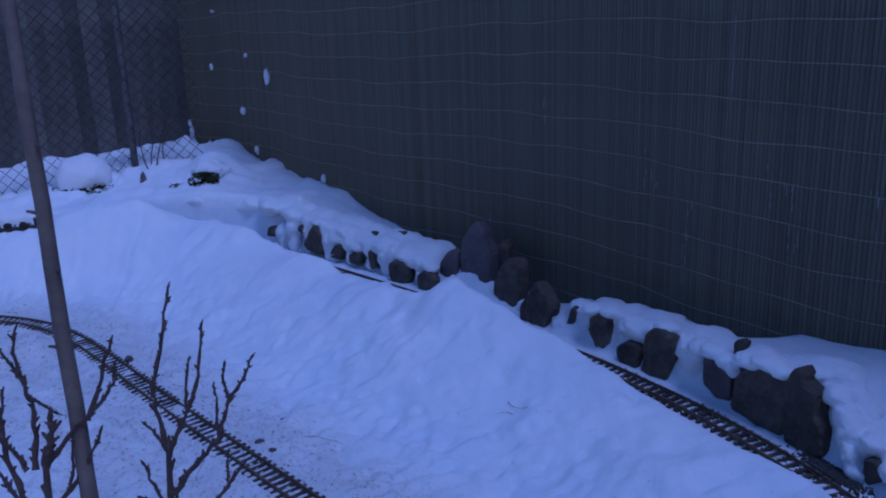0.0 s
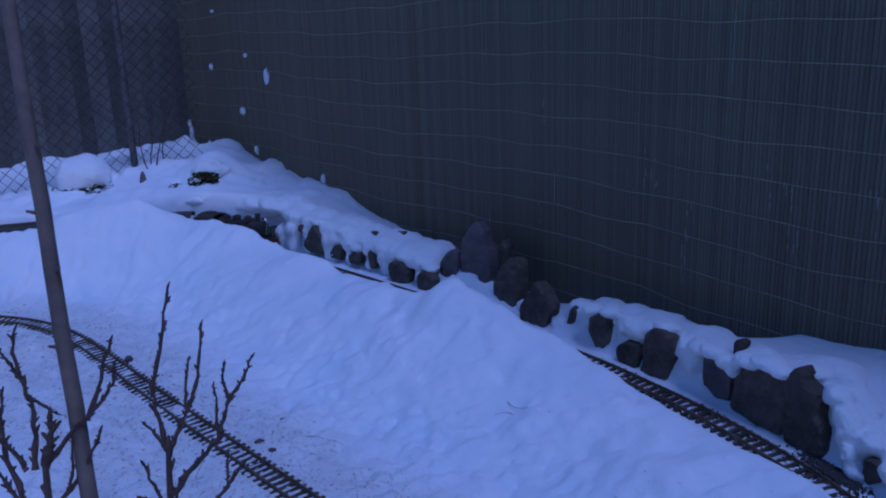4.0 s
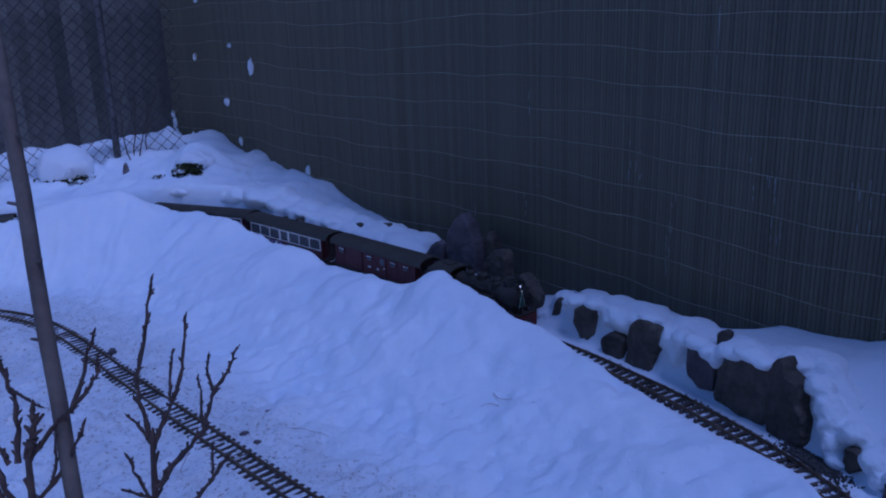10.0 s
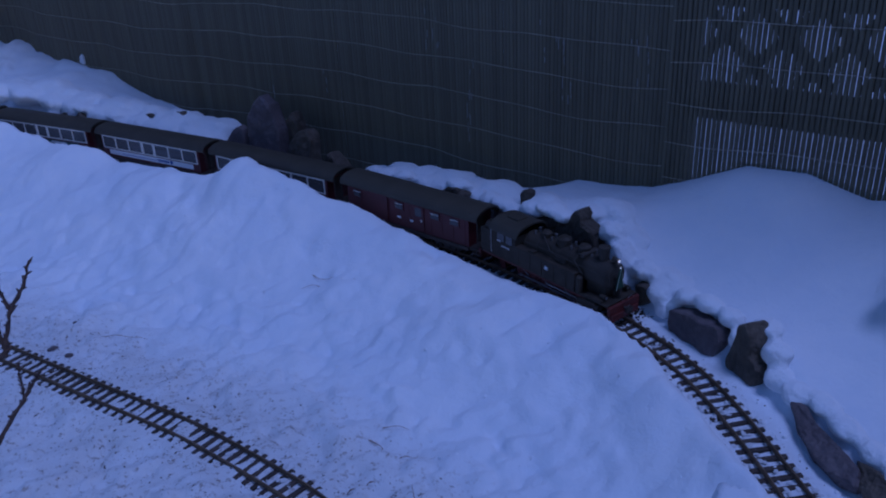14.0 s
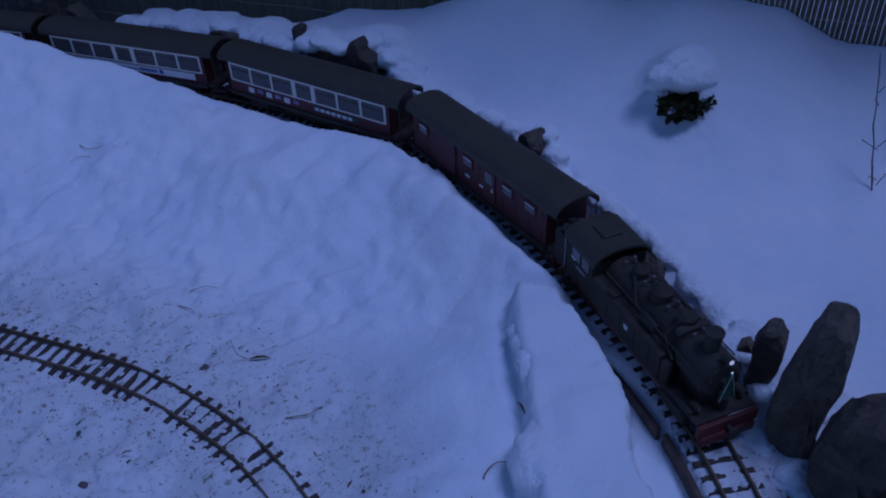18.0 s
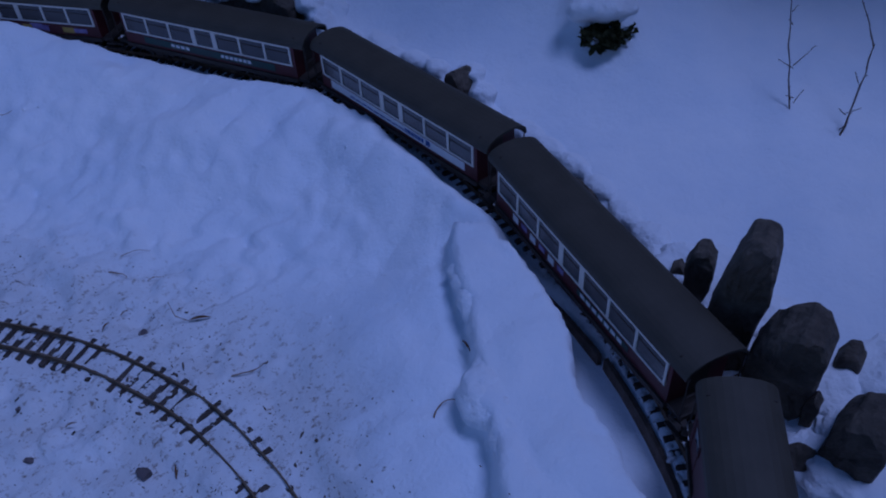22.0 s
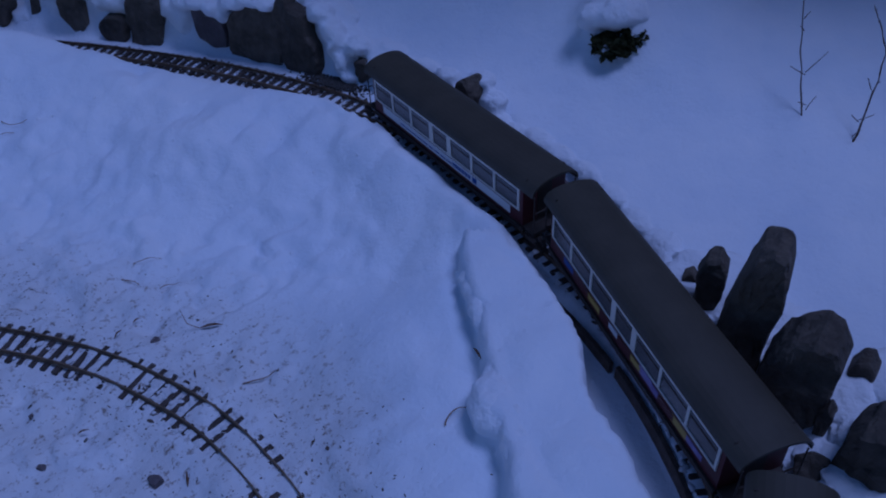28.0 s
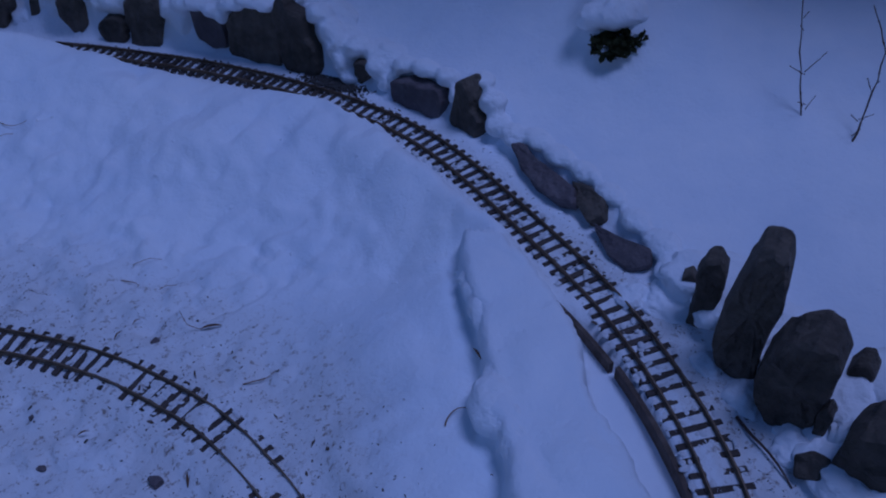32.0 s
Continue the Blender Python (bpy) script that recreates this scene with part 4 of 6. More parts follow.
# ---------------------------------------------------------------- green slat screen
def fence_point(u, off=0.0, z=0.0):
    """A place on the screen, which hangs in slight waves."""
    wave = 0.012 * math.sin(u * 2.3 + 0.6) + 0.006 * math.sin(u * 7.1)
    for at, size, wide in ((-2.771, 0.012, 0.035), (-2.313, -0.008, 0.06), (-1.974, 0.007, 0.020), (-1.585, 0.008, 0.05), (-1.31, -0.002, 0.08), (-3.415, 0.008, 0.04)):
        wave += size * math.exp(-((u - at) / wide) ** 2)
    x, y = FENCE_U * u + FENCE_N * (FENCE_AT + wave + off)
    return Vector((x, y, z))


def slat_mesh(width):
    bm = bmesh.new()
    prof = [(-width / 2, 0), (-width * 0.34, -0.0028), (0, -0.0036), (width * 0.34, -0.0028), (width / 2, 0), (width / 2, 0.0012), (-width / 2, 0.0012)]
    lo = [bm.verts.new((a, b, 0)) for a, b in prof]
    hi = [bm.verts.new((a, b, 2.1)) for a, b in prof]
    for k in range(7):
        bm.faces.new((lo[k], lo[(k + 1) % 7], hi[(k + 1) % 7], hi[k]))
    bm.faces.new(hi)
    return bm


def raw_mesh(bm, src, m):
    """Copies the mesh data src into bm at m."""
    vs = [bm.verts.new(m @ v.co) for v in src.vertices]
    for f in src.polygons:
        bm.faces.new([vs[i] for i in f.vertices])


def screen(name, u0, u1, n0, n1, width, pitch, lift, label, drop=0.0):
    root = tagged(empty(name), label, "fence", kind="structure")
    face = math.atan2(FENCE_U[1], FENCE_U[0])
    first, rest = None, bmesh.new()
    rng = random.Random(int(u0 * 10))
    u = u0
    me = None
    while u < u1:
        m = Matrix.Translation(fence_point(u, lift + rng.uniform(-0.0008, 0.0008), -0.05 - drop)) @ Matrix.Rotation(face, 4, "Z") @ Euler((0, rng.uniform(-0.0006, 0.0006), rng.uniform(-0.05, 0.05))).to_matrix().to_4x4()
        lean = fence_point(u + 0.004) - fence_point(u - 0.004)
        m = m @ Matrix.Rotation(math.atan2(lean.y, lean.x) - face, 4, "Z")
        if first is None:
            first = part("slat", slat_mesh(width), SLAT, root)
            first.matrix_basis = m
        elif n0 <= u <= n1:
            share("slat", first, root, m)
        else:
            raw_mesh(rest, first.data, m)
        u += pitch * 0.008 / lean.length
    if rest.verts:
        tagged(part("slats", rest, SLAT, root), kind="stuff")
    else:
        rest.free()
    for k in range(18):
        z = 0.0715 + 0.1066 * k
        bm = bmesh.new()
        pts = []
        ph = rng.uniform(0, 6)
        for uu in np.arange(u0, u1 + 0.01, 0.04):
            sag = 0.013 * math.sin(uu * 2.6 + 0.5) + 0.0045 * math.sin(uu * 9 + ph) + 0.0025 * math.sin(uu * 17 + 2 * ph)
            pts.append(fence_point(uu, lift - 0.0048, z + sag - drop))
        tube(bm, pts, [0.0012] * len(pts), 4)
        part("wire", bm, WIRE, root, "pale binding wire" if k == 0 else "")
    return root


screen("fence_1", -5.40, -0.766, -5.5, -0.766, 0.0131, 0.0125, 0.0, "dark green slatted garden screen bound with pale wires")
screen("fence_2", -0.771, 2.4, -0.75, 1.0, 0.0113, 0.0125, -0.008, "dark green slatted screen with gaps, hung over a trellis", drop=0.03)


def trellis():
    root = tagged(empty("trellis"), "dark wooden trellis with crossed laths behind the screen", "trellis")
    face = math.atan2(FENCE_U[1], FENCE_U[0])
    off = 0.03

    def at(u, z):
        x, y = FENCE_U * u + FENCE_N * (FENCE_AT + off)
        return Vector((x, y, z))

    def lath(name, a, b, w, t=0.010, push=0.0):
        d = (at(*b) - at(*a))
        n = Vector((*FENCE_N, 0))
        side = d.normalized().cross(n) * w / 2
        bm = bmesh.new()
        vs = [bm.verts.new(at(*p) + side * k + n * (push + j * t)) for p in (a, b) for k in (-1, 1) for j in (0, 1)]
        bmesh.ops.convex_hull(bm, input=vs)
        return part(name, bm, TRELLIS, root)

    lath("rail", (-0.83, 0.458), (2.4, 0.458), 0.10)
    lath("panel", (-0.83, 1.41), (2.4, 1.41), 1.42)
    lath("post", (-0.765, -0.1), (-0.765, 2.0), 0.07, 0.03, 0.012)
    for k in range(22):
        u = -0.723 + 0.147 * k
        lath("lath", (u - 0.04, 0.752), (u + 0.191, 0.513), 0.029)
        lath("lath", (u + 0.04, 0.752), (u - 0.191, 0.513), 0.029, 0.010, 0.011)


trellis()


def board_fence():
    """Grey boards that close the far end, behind the wire mesh."""
    root = tagged(empty("fence_3"), "weathered grey board fence at the far end of the garden", "fence", kind="structure")
    c = Vector((*(FENCE_U * -5.40 + FENCE_N * FENCE_AT), 0))
    d = Vector((-0.92, -0.39, 0)).normalized()
    n = Vector((d.y, -d.x, 0))
    rng = random.Random(5)
    first = None
    u = -0.15
    k = 0
    while u < 5.4:
        w = 0.118
        bm = None
        m = Matrix.Translation(c + d * u + n * (0.004 * (k % 2) + rng.uniform(0, 0.003)) + Vector((0, 0, -0.05))) @ Matrix.Rotation(math.atan2(d.y, d.x), 4, "Z") @ Euler((0, rng.uniform(-0.003, 0.003), 0)).to_matrix().to_4x4()
        if first is None:
            first = part("board", boxed(0, w, -0.009, 0.009, 0, 1.9, bevel=0.003), BOARD, root)
            first.matrix_basis = m
        else:
            share("board", first, root, m)
        u += 0.104
        k += 1


board_fence()


def sky_blocking_wall():
    """An unseen wall behind the track's near end, added to dim the sky there."""
    ob = link("unseen_wall", boxed(0.35, 3.40, -0.95, -0.75, -0.1, 2.8), PLASTER)
    tagged(ob, "unseen plain grey wall added behind the garden railway to block skylight", "wall", kind="structure")


sky_blocking_wall()


def chain_link():
    root = tagged(empty("wire_mesh_fence"), "green chain-link fence on round posts standing in snow", "fence")
    a, b = Vector((-1.413, 4.565, 0.06)), Vector((-3.28, 3.972, 0.06))
    d = (b - a).normalized()
    length = (b - a).length
    n = Vector((d.y, -d.x, 0))
    cell, rows = 0.066, 44
    bm = bmesh.new()
    for k in range(int(length / (cell / 2))):
        u = k * cell / 2
        pts = []
        for j in range(rows + 1):
            off = cell / 4 * (1 if (j + k) % 2 else -1)
            pts.append(a + d * (u + off) + Vector((0, 0, j * cell * 0.5)) + n * (0.0012 * (1 if j % 2 else -1)))
        tube(bm, pts, [0.0025] * len(pts), 3)
    tagged(part("wire_mesh", bm, CHAIN, root), kind="stuff")
    for u, lean in ((0.36, -0.02), (1.35, 0.02)):
        p = a + d * u + n * 0.02
        bm = rod(bmesh.new(), p - Vector((0, 0, 0.15)), p + Vector((lean * -1, 0.01, 1.6)), 0.019, n=14)
        part("post", bm, POST, root, "round grey fence post", smooth=False)
    bm = tube(bmesh.new(), [a + Vector((0, 0, 1.45)), b + Vector((0, 0, 1.45))], [0.0018] * 2, 4)
    part("tension_wire", bm, CHAIN, root)


chain_link()


# ---------------------------------------------------------------- stake, bush, shrubs
def stake():
    a, b = Vector((-0.499, 0.943, 0.030)), Vector((-0.692, 1.349, 1.402))
    bm = bmesh.new()
    pts = [a.lerp(b, k / 14) + Vector((noise.noise((k * 0.7, 0, 0)) * 0.003, noise.noise((0, k * 0.7, 0)) * 0.003, 0)) for k in range(15)]
    tube(bm, pts, [0.0130 - 0.0002 * k + 0.0006 * noise.noise((k, 3, 1)) for k in range(15)], 14)
    ob = link("stake", bm, STAKE, smooth=True)
    tagged(ob, "weathered round wooden stake leaning in the snow", "stake")
    for k, h in enumerate((0.42, 0.50, 0.56, 0.63)):
        p = a.lerp(b, h)
        q = p + Vector((0.018 * (1 if k % 2 else -1), -0.012, 0.008))
        part("knot", rod(bmesh.new(), p, q, 0.004, 0.002, 6), STAKE, ob)


stake()


def twig_points(a, b, rng, wobble, n=9):
    a, b = Vector(a), Vector(b)
    pts = []
    side = Vector((rng.uniform(-1, 1), rng.uniform(-1, 1), 0)) * wobble
    for k in range(n):
        t = k / (n - 1)
        j = Vector((rng.uniform(-1, 1), rng.uniform(-1, 1), rng.uniform(-0.5, 0.5))) * wobble * 0.35
        pts.append(a.lerp(b, t) + side * math.sin(t * math.pi) + (j if 0 < k < n - 1 else Vector()))
    return pts


def bush(name, label, stems, seed, mat=TWIG, bend=0.07, shift=Matrix()):
    """A bare shrub: each stem is a knobbly branch with buds."""
    root = tagged(empty(name, shift), label, "bush")
    rng = random.Random(seed)
    for a, b, r in stems:
        r *= 0.92
        pts = twig_points(a, b, rng, (Vector(b) - Vector(a)).length * bend)
        n = len(pts)
        bm = bmesh.new()
        tube(bm, pts, [r * (1 - 0.5 * k / (n - 1)) * (1 + 0.22 * math.sin(k * 2.4 + seed)) for k in range(n)], 7)
        for k in range(1, n):
            for t in range(2):
                p = pts[k].lerp(pts[k - 1], rng.random())
                d = (pts[k] - pts[k - 1]).normalized()
                out = Vector((rng.uniform(-1, 1), rng.uniform(-0.6, 0.6), rng.uniform(-0.2, 0.7))).normalized()
                size = r * rng.uniform(0.8, 1.5)
                rod(bm, p, p + out * size * 1.3 + d * size, size * 0.48, size * 0.22, 5)
        tip = pts[-1]
        rod(bm, tip, tip + (pts[-1] - pts[-2]).normalized() * r * 2.6 + Vector((0.002, 0, 0)), r * 0.7, r * 0.2, 5)
        part("branch", bm, mat, root)
    return root


# the bush with two crowns before the camera
bush("bush", "bare knobbly brown shrub with budded branches beside the stake", [
    ((-0.392, 0.960, 0.000), (-0.432, 1.062, 0.469), 0.0085),
    ((-0.435, 1.064, 0.465), (-0.455, 1.090, 0.557), 0.0048),
    ((-0.455, 1.090, 0.554), (-0.426, 1.132, 0.695), 0.0040),
    ((-0.432, 1.062, 0.456), (-0.398, 1.084, 0.530), 0.0052),
    ((-0.400, 1.083, 0.527), (-0.379, 1.118, 0.640), 0.0036),
    ((-0.404, 1.083, 0.525), (-0.398, 1.098, 0.593), 0.0030),
    ((-0.426, 1.045, 0.404), (-0.360, 1.070, 0.476), 0.0062),
    ((-0.360, 1.070, 0.473), (-0.340, 1.088, 0.534), 0.0045),
    ((-0.340, 1.088, 0.532), (-0.307, 1.107, 0.590), 0.0035),
    ((-0.341, 1.088, 0.529), (-0.348, 1.103, 0.582), 0.0030),
    ((-0.358, 1.070, 0.476), (-0.362, 1.088, 0.556), 0.0030),
    ((-0.415, 1.017, 0.341), (-0.336, 1.056, 0.426), 0.0045),
    ((-0.340, 1.055, 0.420), (-0.321, 1.057, 0.444), 0.0028),
    ((-0.347, 1.053, 0.413), (-0.344, 1.060, 0.460), 0.0026),
    ((-0.420, 1.028, 0.362), (-0.463, 1.041, 0.457), 0.0040),
    ((-0.426, 1.039, 0.383), (-0.468, 1.028, 0.410), 0.0035),
    ((-0.435, 1.064, 0.465), (-0.466, 1.073, 0.504), 0.0034),
], 3, shift=pose(0.004, 0, -0.007))
bush("bush", "bare knobbly brown shrub with thick budded stems", [
    ((-0.583, 0.952, 0.000), (-0.610, 1.050, 0.460), 0.0095),
    ((-0.610, 1.050, 0.455), (-0.598, 1.062, 0.523), 0.0075),
    ((-0.610, 1.050, 0.450), (-0.548, 1.072, 0.517), 0.0055),
    ((-0.548, 1.072, 0.513), (-0.512, 1.107, 0.623), 0.0042),
    ((-0.545, 1.073, 0.522), (-0.510, 1.098, 0.566), 0.0040),
    ((-0.512, 1.098, 0.564), (-0.508, 1.102, 0.592), 0.0032),
    ((-0.623, 1.044, 0.450), (-0.637, 1.083, 0.571), 0.0055),
    ((-0.637, 1.083, 0.568), (-0.649, 1.105, 0.647), 0.0040),
    ((-0.637, 1.083, 0.571), (-0.670, 1.092, 0.619), 0.0036),
    ((-0.635, 1.032, 0.398), (-0.672, 1.065, 0.535), 0.0055),
    ((-0.635, 1.021, 0.387), (-0.682, 1.042, 0.462), 0.0050),
    ((-0.634, 1.077, 0.555), (-0.595, 1.078, 0.523), 0.0032),
    ((-0.604, 1.033, 0.387), (-0.532, 1.070, 0.495), 0.0045),
    ((-0.578, 1.045, 0.417), (-0.568, 1.058, 0.491), 0.0030),
    ((-0.677, 1.053, 0.493), (-0.662, 1.066, 0.566), 0.0038),
    ((-0.635, 1.044, 0.450), (-0.661, 1.044, 0.493), 0.0050),
], 9, shift=pose(0.004, 0, -0.006))
# thin saplings on the slope and by the wire fence
z1, z2 = height(1.371, 0.657), height(1.377, 0.567)
SAP_0, SAP_1 = Vector((1.371, 0.657, z1)), Vector((1.377, 0.567, z2))
SAP_A, SAP_B = Vector((1.464, 0.776, 0.330)), Vector((1.492, 0.602, 0.270))
bush("sapling", "thin bare reddish sapling standing in the snow slope", [
    ((1.371, 0.657, z1 - 0.03), SAP_A, 0.0020), (SAP_A, SAP_A + Vector((0.012, 0.016, 0.03)), 0.0013)] + [(SAP_0.lerp(SAP_A, k), SAP_0.lerp(SAP_A, k) + Vector(v), 0.0011) for k, v in ((0.42, (0.030, -0.018, 0.038)), (0.40, (-0.022, 0.022, 0.018)), (0.12, (0.008, -0.008, 0.028)), (0.16, (-0.012, 0.010, 0.006)), (0.75, (-0.006, 0.006, 0.010)), (0.85, (0.006, -0.004, 0.012)))], 21, bend=0.02)
bush("sapling", "thin bare reddish sapling leaning in the snow slope", [
    ((1.377, 0.567, z2 - 0.03), SAP_B, 0.0025), (SAP_B, SAP_B + Vector((0.018, 0.055, 0.068)), 0.0017)] + [(SAP_1.lerp(SAP_B, k), SAP_1.lerp(SAP_B, k) + Vector(v), 0.0012) for k, v in ((0.30, (0.020, -0.014, 0.008)), (0.28, (-0.012, 0.010, 0.014)), (0.62, (-0.008, 0.008, 0.022)), (0.12, (0.010, -0.006, 0.012)))], 22, bend=0.03)
for x, y, dx, h, sd in ((-1.655, 4.42, 0.01, 0.44, 31), (-1.63, 4.45, 0.17, 0.40, 32), (-1.67, 4.44, 0.05, 0.32, 33), (-1.60, 4.48, 0.03, 0.26, 34)):
    z = height(x, y)
    bush("sapling", "thin bare dark sapling in front of the board fence", [((x, y, z - 0.03), (x + dx, y + 0.03, z + h), 0.004), ((x + dx * 0.4, y, z + h * 0.4), (x + dx + 0.05, y, z + h * 0.75), 0.0026)], sd)


def snowy_shrub(x, y, r, label, seed, cap=0.0, squash=0.6, leaves=420, lift=0.0):
    """A low evergreen whose dark leaves show under a cushion of snow."""
    root = tagged(empty("snowy_shrub"), label, "shrub")
    rng = random.Random(seed)
    z = height(x, y) + lift
    bm = bmesh.new()
    for k in range(leaves):
        a, b = rng.uniform(0, math.tau), rng.uniform(0.0, 1.0) ** 0.6
        p = Vector((x + math.cos(a) * r * b, y + math.sin(a) * r * b * 0.7, z + rng.uniform(-0.35, 1.0) * r * squash * (1.1 - 0.5 * b)))
        m = Matrix.Translation(p) @ Euler((rng.uniform(-1, 1), rng.uniform(-1, 1), rng.uniform(0, 6))).to_matrix().to_4x4()
        l, w = r * rng.uniform(0.16, 0.34), r * rng.uniform(0.07, 0.14)
        vs = [bm.verts.new(m @ Vector(c)) for c in ((0, -w, 0), (l * 0.6, -w, 0.1 * l), (l, 0, 0), (l * 0.6, w, 0.1 * l), (0, w, 0), (l * 0.4, 0, -0.12 * l))]
        for f in ((0, 1, 5), (1, 2, 5), (2, 3, 5), (3, 4, 5), (4, 0, 5)):
            bm.faces.new([vs[i] for i in f])
    tagged(part("leaves", bm, LEAF, root), kind="stuff")
    bm = bmesh.new()
    for k in range(7):
        a = rng.uniform(0, math.tau)
        tube(bm, [Vector((x, y, z - 0.2 * r)), Vector((x + math.cos(a) * r * 0.5, y + math.sin(a) * r * 0.4, z + r * 0.3 * squash)), Vector((x + math.cos(a) * r, y + math.sin(a) * r * 0.7, z + r * rng.uniform(0.1, 0.9) * squash))], [r * 0.05, r * 0.035, r * 0.015], 5)
    part("twigs", bm, TWIG, root)
    for k in range(6):
        dabs = bmesh.new()
        a = rng.uniform(0, math.tau)
        c = Vector((x + math.cos(a) * r * 0.8, y + math.sin(a) * r * 0.6, z + rng.uniform(0.1, 0.7) * r * squash))
        q = r * rng.uniform(0.09, 0.17)
        for v in bmesh.ops.create_icosphere(dabs, subdivisions=3, radius=1)["verts"]:
            v.co = c + Vector((v.co.x * q * 1.6, v.co.y * q, v.co.z * q * 0.7)) * (1 + 0.6 * noise.noise(v.co * 1.6 + Vector((k, seed, 0))) + 0.3 * noise.noise(v.co * 4 + Vector((k, seed, 0))))
        part("snow_dab", dabs, SNOW, root, "dab of snow caught in the leaves" if k == 0 else "", smooth=True)
    if cap:
        bm = bmesh.new()
        bmesh.ops.create_icosphere(bm, subdivisions=4, radius=1)
        for v in bm.verts:
            q = v.co.copy()
            k = 1 + 0.10 * noise.noise(q * 1.7 + Vector((seed, 0, 0))) + 0.05 * noise.noise(q * 4.1)
            drip = -0.30 * max(0.0, noise.noise(Vector((q.x * 3.2, q.y * 3.2, seed)))) if q.z < -0.1 else 0
            v.co = Vector((x + q.x * r * 1.12 * k, y + 0.25 * r + q.y * r * 1.05 * k, z + cap + (max(q.z, -0.25) + drip) * r * 0.95 * k))
        part("snow_cap", bm, SNOW, root, "rounded cushion of snow", smooth=True)
    return root


snowy_shrub(1.272, 1.07, 0.062, "dark evergreen shrub peeping out under a heap of snow", 41, squash=0.5, lift=-0.030, leaves=1000)
hood(1.284, 1.096, 31, 0.055, -0.004)
hood(-1.275, 4.20, 32, 0.070, 0.005)
snowy_shrub(-1.255, 4.08, 0.075, "dark evergreen shrub half buried in the snow", 42, squash=0.7, lift=-0.005)
snowy_shrub(-1.99, 4.30, 0.135, "evergreen shrub under a thick round cap of snow", 43, cap=0.070, leaves=420, lift=-0.045, squash=0.45)
snowy_shrub(-1.86, 4.21, 0.07, "brown low plant poking through the snow", 44, squash=0.3, leaves=90)
snowy_shrub(-1.40, 4.08, 0.045, "brown low plant poking through the snow", 45, squash=0.4, leaves=60)


# ---------------------------------------------------------------- litter on the snow
STICK = (0.735, 0.330, -110)



def litter_twig(x, y, length, turn, curve, seed, r=0.0011, name="fallen_twig", label="thin curled brown twig lying on the snow", mat=DEAD):
    rng = random.Random(seed)
    pts = []
    px, py, a = x, y, radians(turn)
    for k in range(8):
        pts.append((px, py, height(px, py) + 0.002 + 0.006 * math.sin(k / 7 * math.pi)))
        px, py = px + math.cos(a) * length / 7, py + math.sin(a) * length / 7
        a += radians(curve) / 7 + rng.uniform(-0.12, 0.12)
    bm = tube(bmesh.new(), pts, [r * (1 - 0.6 * k / 7) for k in range(8)], 5)
    tagged(link(name, bm, mat), label, "twig", "twigs on the snow")


litter_twig(0.138, 1.983, 0.075, -75, 70, 1)
litter_twig(0.148, 1.932, 0.05, 150, 20, 2, r=0.0008)
litter_twig(0.160, 1.31, 0.06, -20, -110, 3)
litter_twig(0.195, 1.335, 0.055, -5, 10, 4, r=0.0008)
litter_twig(0.222, 0.918, 0.06, -25, 15, 5, r=0.0013, label="short straight brown twig lying on the snow")
litter_twig(0.400, 0.590, 0.06, 35, -120, 6, r=0.0013)
litter_twig(0.209, 1.243, 0.035, 0, 10, 7, r=0.0008)
litter_twig(STICK[0], STICK[1], 0.125, STICK[2], 8, 12, r=0.0030, label="short brown stick lying beside the track", mat=TWIG)
litter_twig(-0.417, 1.956, 0.13, -35, 30, 9, r=0.0008, label="long thin grass stalk lying on the snow")
litter_twig(-0.646, 1.825, 0.10, -110, 60, 10, r=0.0009, label="thin grass stalk hanging over the track")


def dead_leaf(x, y, length, turn, label="curled brown dead leaf lying on the snow", stalk=0.0):
    root = tagged(empty("dead_leaf"), label, "leaf", "leaves on the snow")
    z = height(x, y) + 0.003
    m = Matrix.Translation((x, y, z)) @ Matrix.Rotation(radians(turn), 4, "Z")
    bm = bmesh.new()
    rows = []
    for i in range(7):
        t = i / 6
        w = 0.16 * length * math.sin(math.pi * min(1.0, t * 0.95 + 0.04)) ** 0.8
        rows.append([bm.verts.new(m @ Vector((t * length, k * w / 2, 0.004 * abs(k) ** 2 * w / length * 3 + 0.004 * math.sin(t * 3)))) for k in (-1, -0.5, 0, 0.5, 1)])
    for a, b in zip(rows[:-1], rows[1:]):
        for k in range(4):
            bm.faces.new((a[k], a[k + 1], b[k + 1], b[k]))
    r = bmesh.ops.solidify(bm, geom=bm.faces[:], thickness=0.0006)
    part("blade", bm, DEAD, root)
    if stalk:
        bm = tube(bmesh.new(), [m @ Vector((0, 0, 0.001)), m @ Vector((-0.4 * stalk, 0.1 * stalk, 0.012)), m @ Vector((-0.6 * stalk, 0.5 * stalk, 0.03))], [0.0008, 0.0007, 0.0005], 5)
        part("stalk", bm, DEAD, root)
    return root


dead_leaf(0.222, 1.088, 0.042, -28, stalk=0.05)
dead_leaf(0.091, 1.16, 0.022, 30, "dark crumpled dead leaf by the track")
dead_leaf(0.166, 0.980, 0.018, 70, "dark crumpled dead leaf by the track")
dead_leaf(0.066, 0.800, 0.035, 60, "brown dead leaf trodden into the snow")
dead_leaf(0.512, 0.640, 0.026, 80, "dark leaf stuck in the edge of the snow block")
dead_leaf(0.132, 1.184, 0.018, 10, "dark crumpled dead leaf by the track")
dead_leaf(-0.033, 0.999, 0.02, -10, "brown dead leaf trodden into the snow")


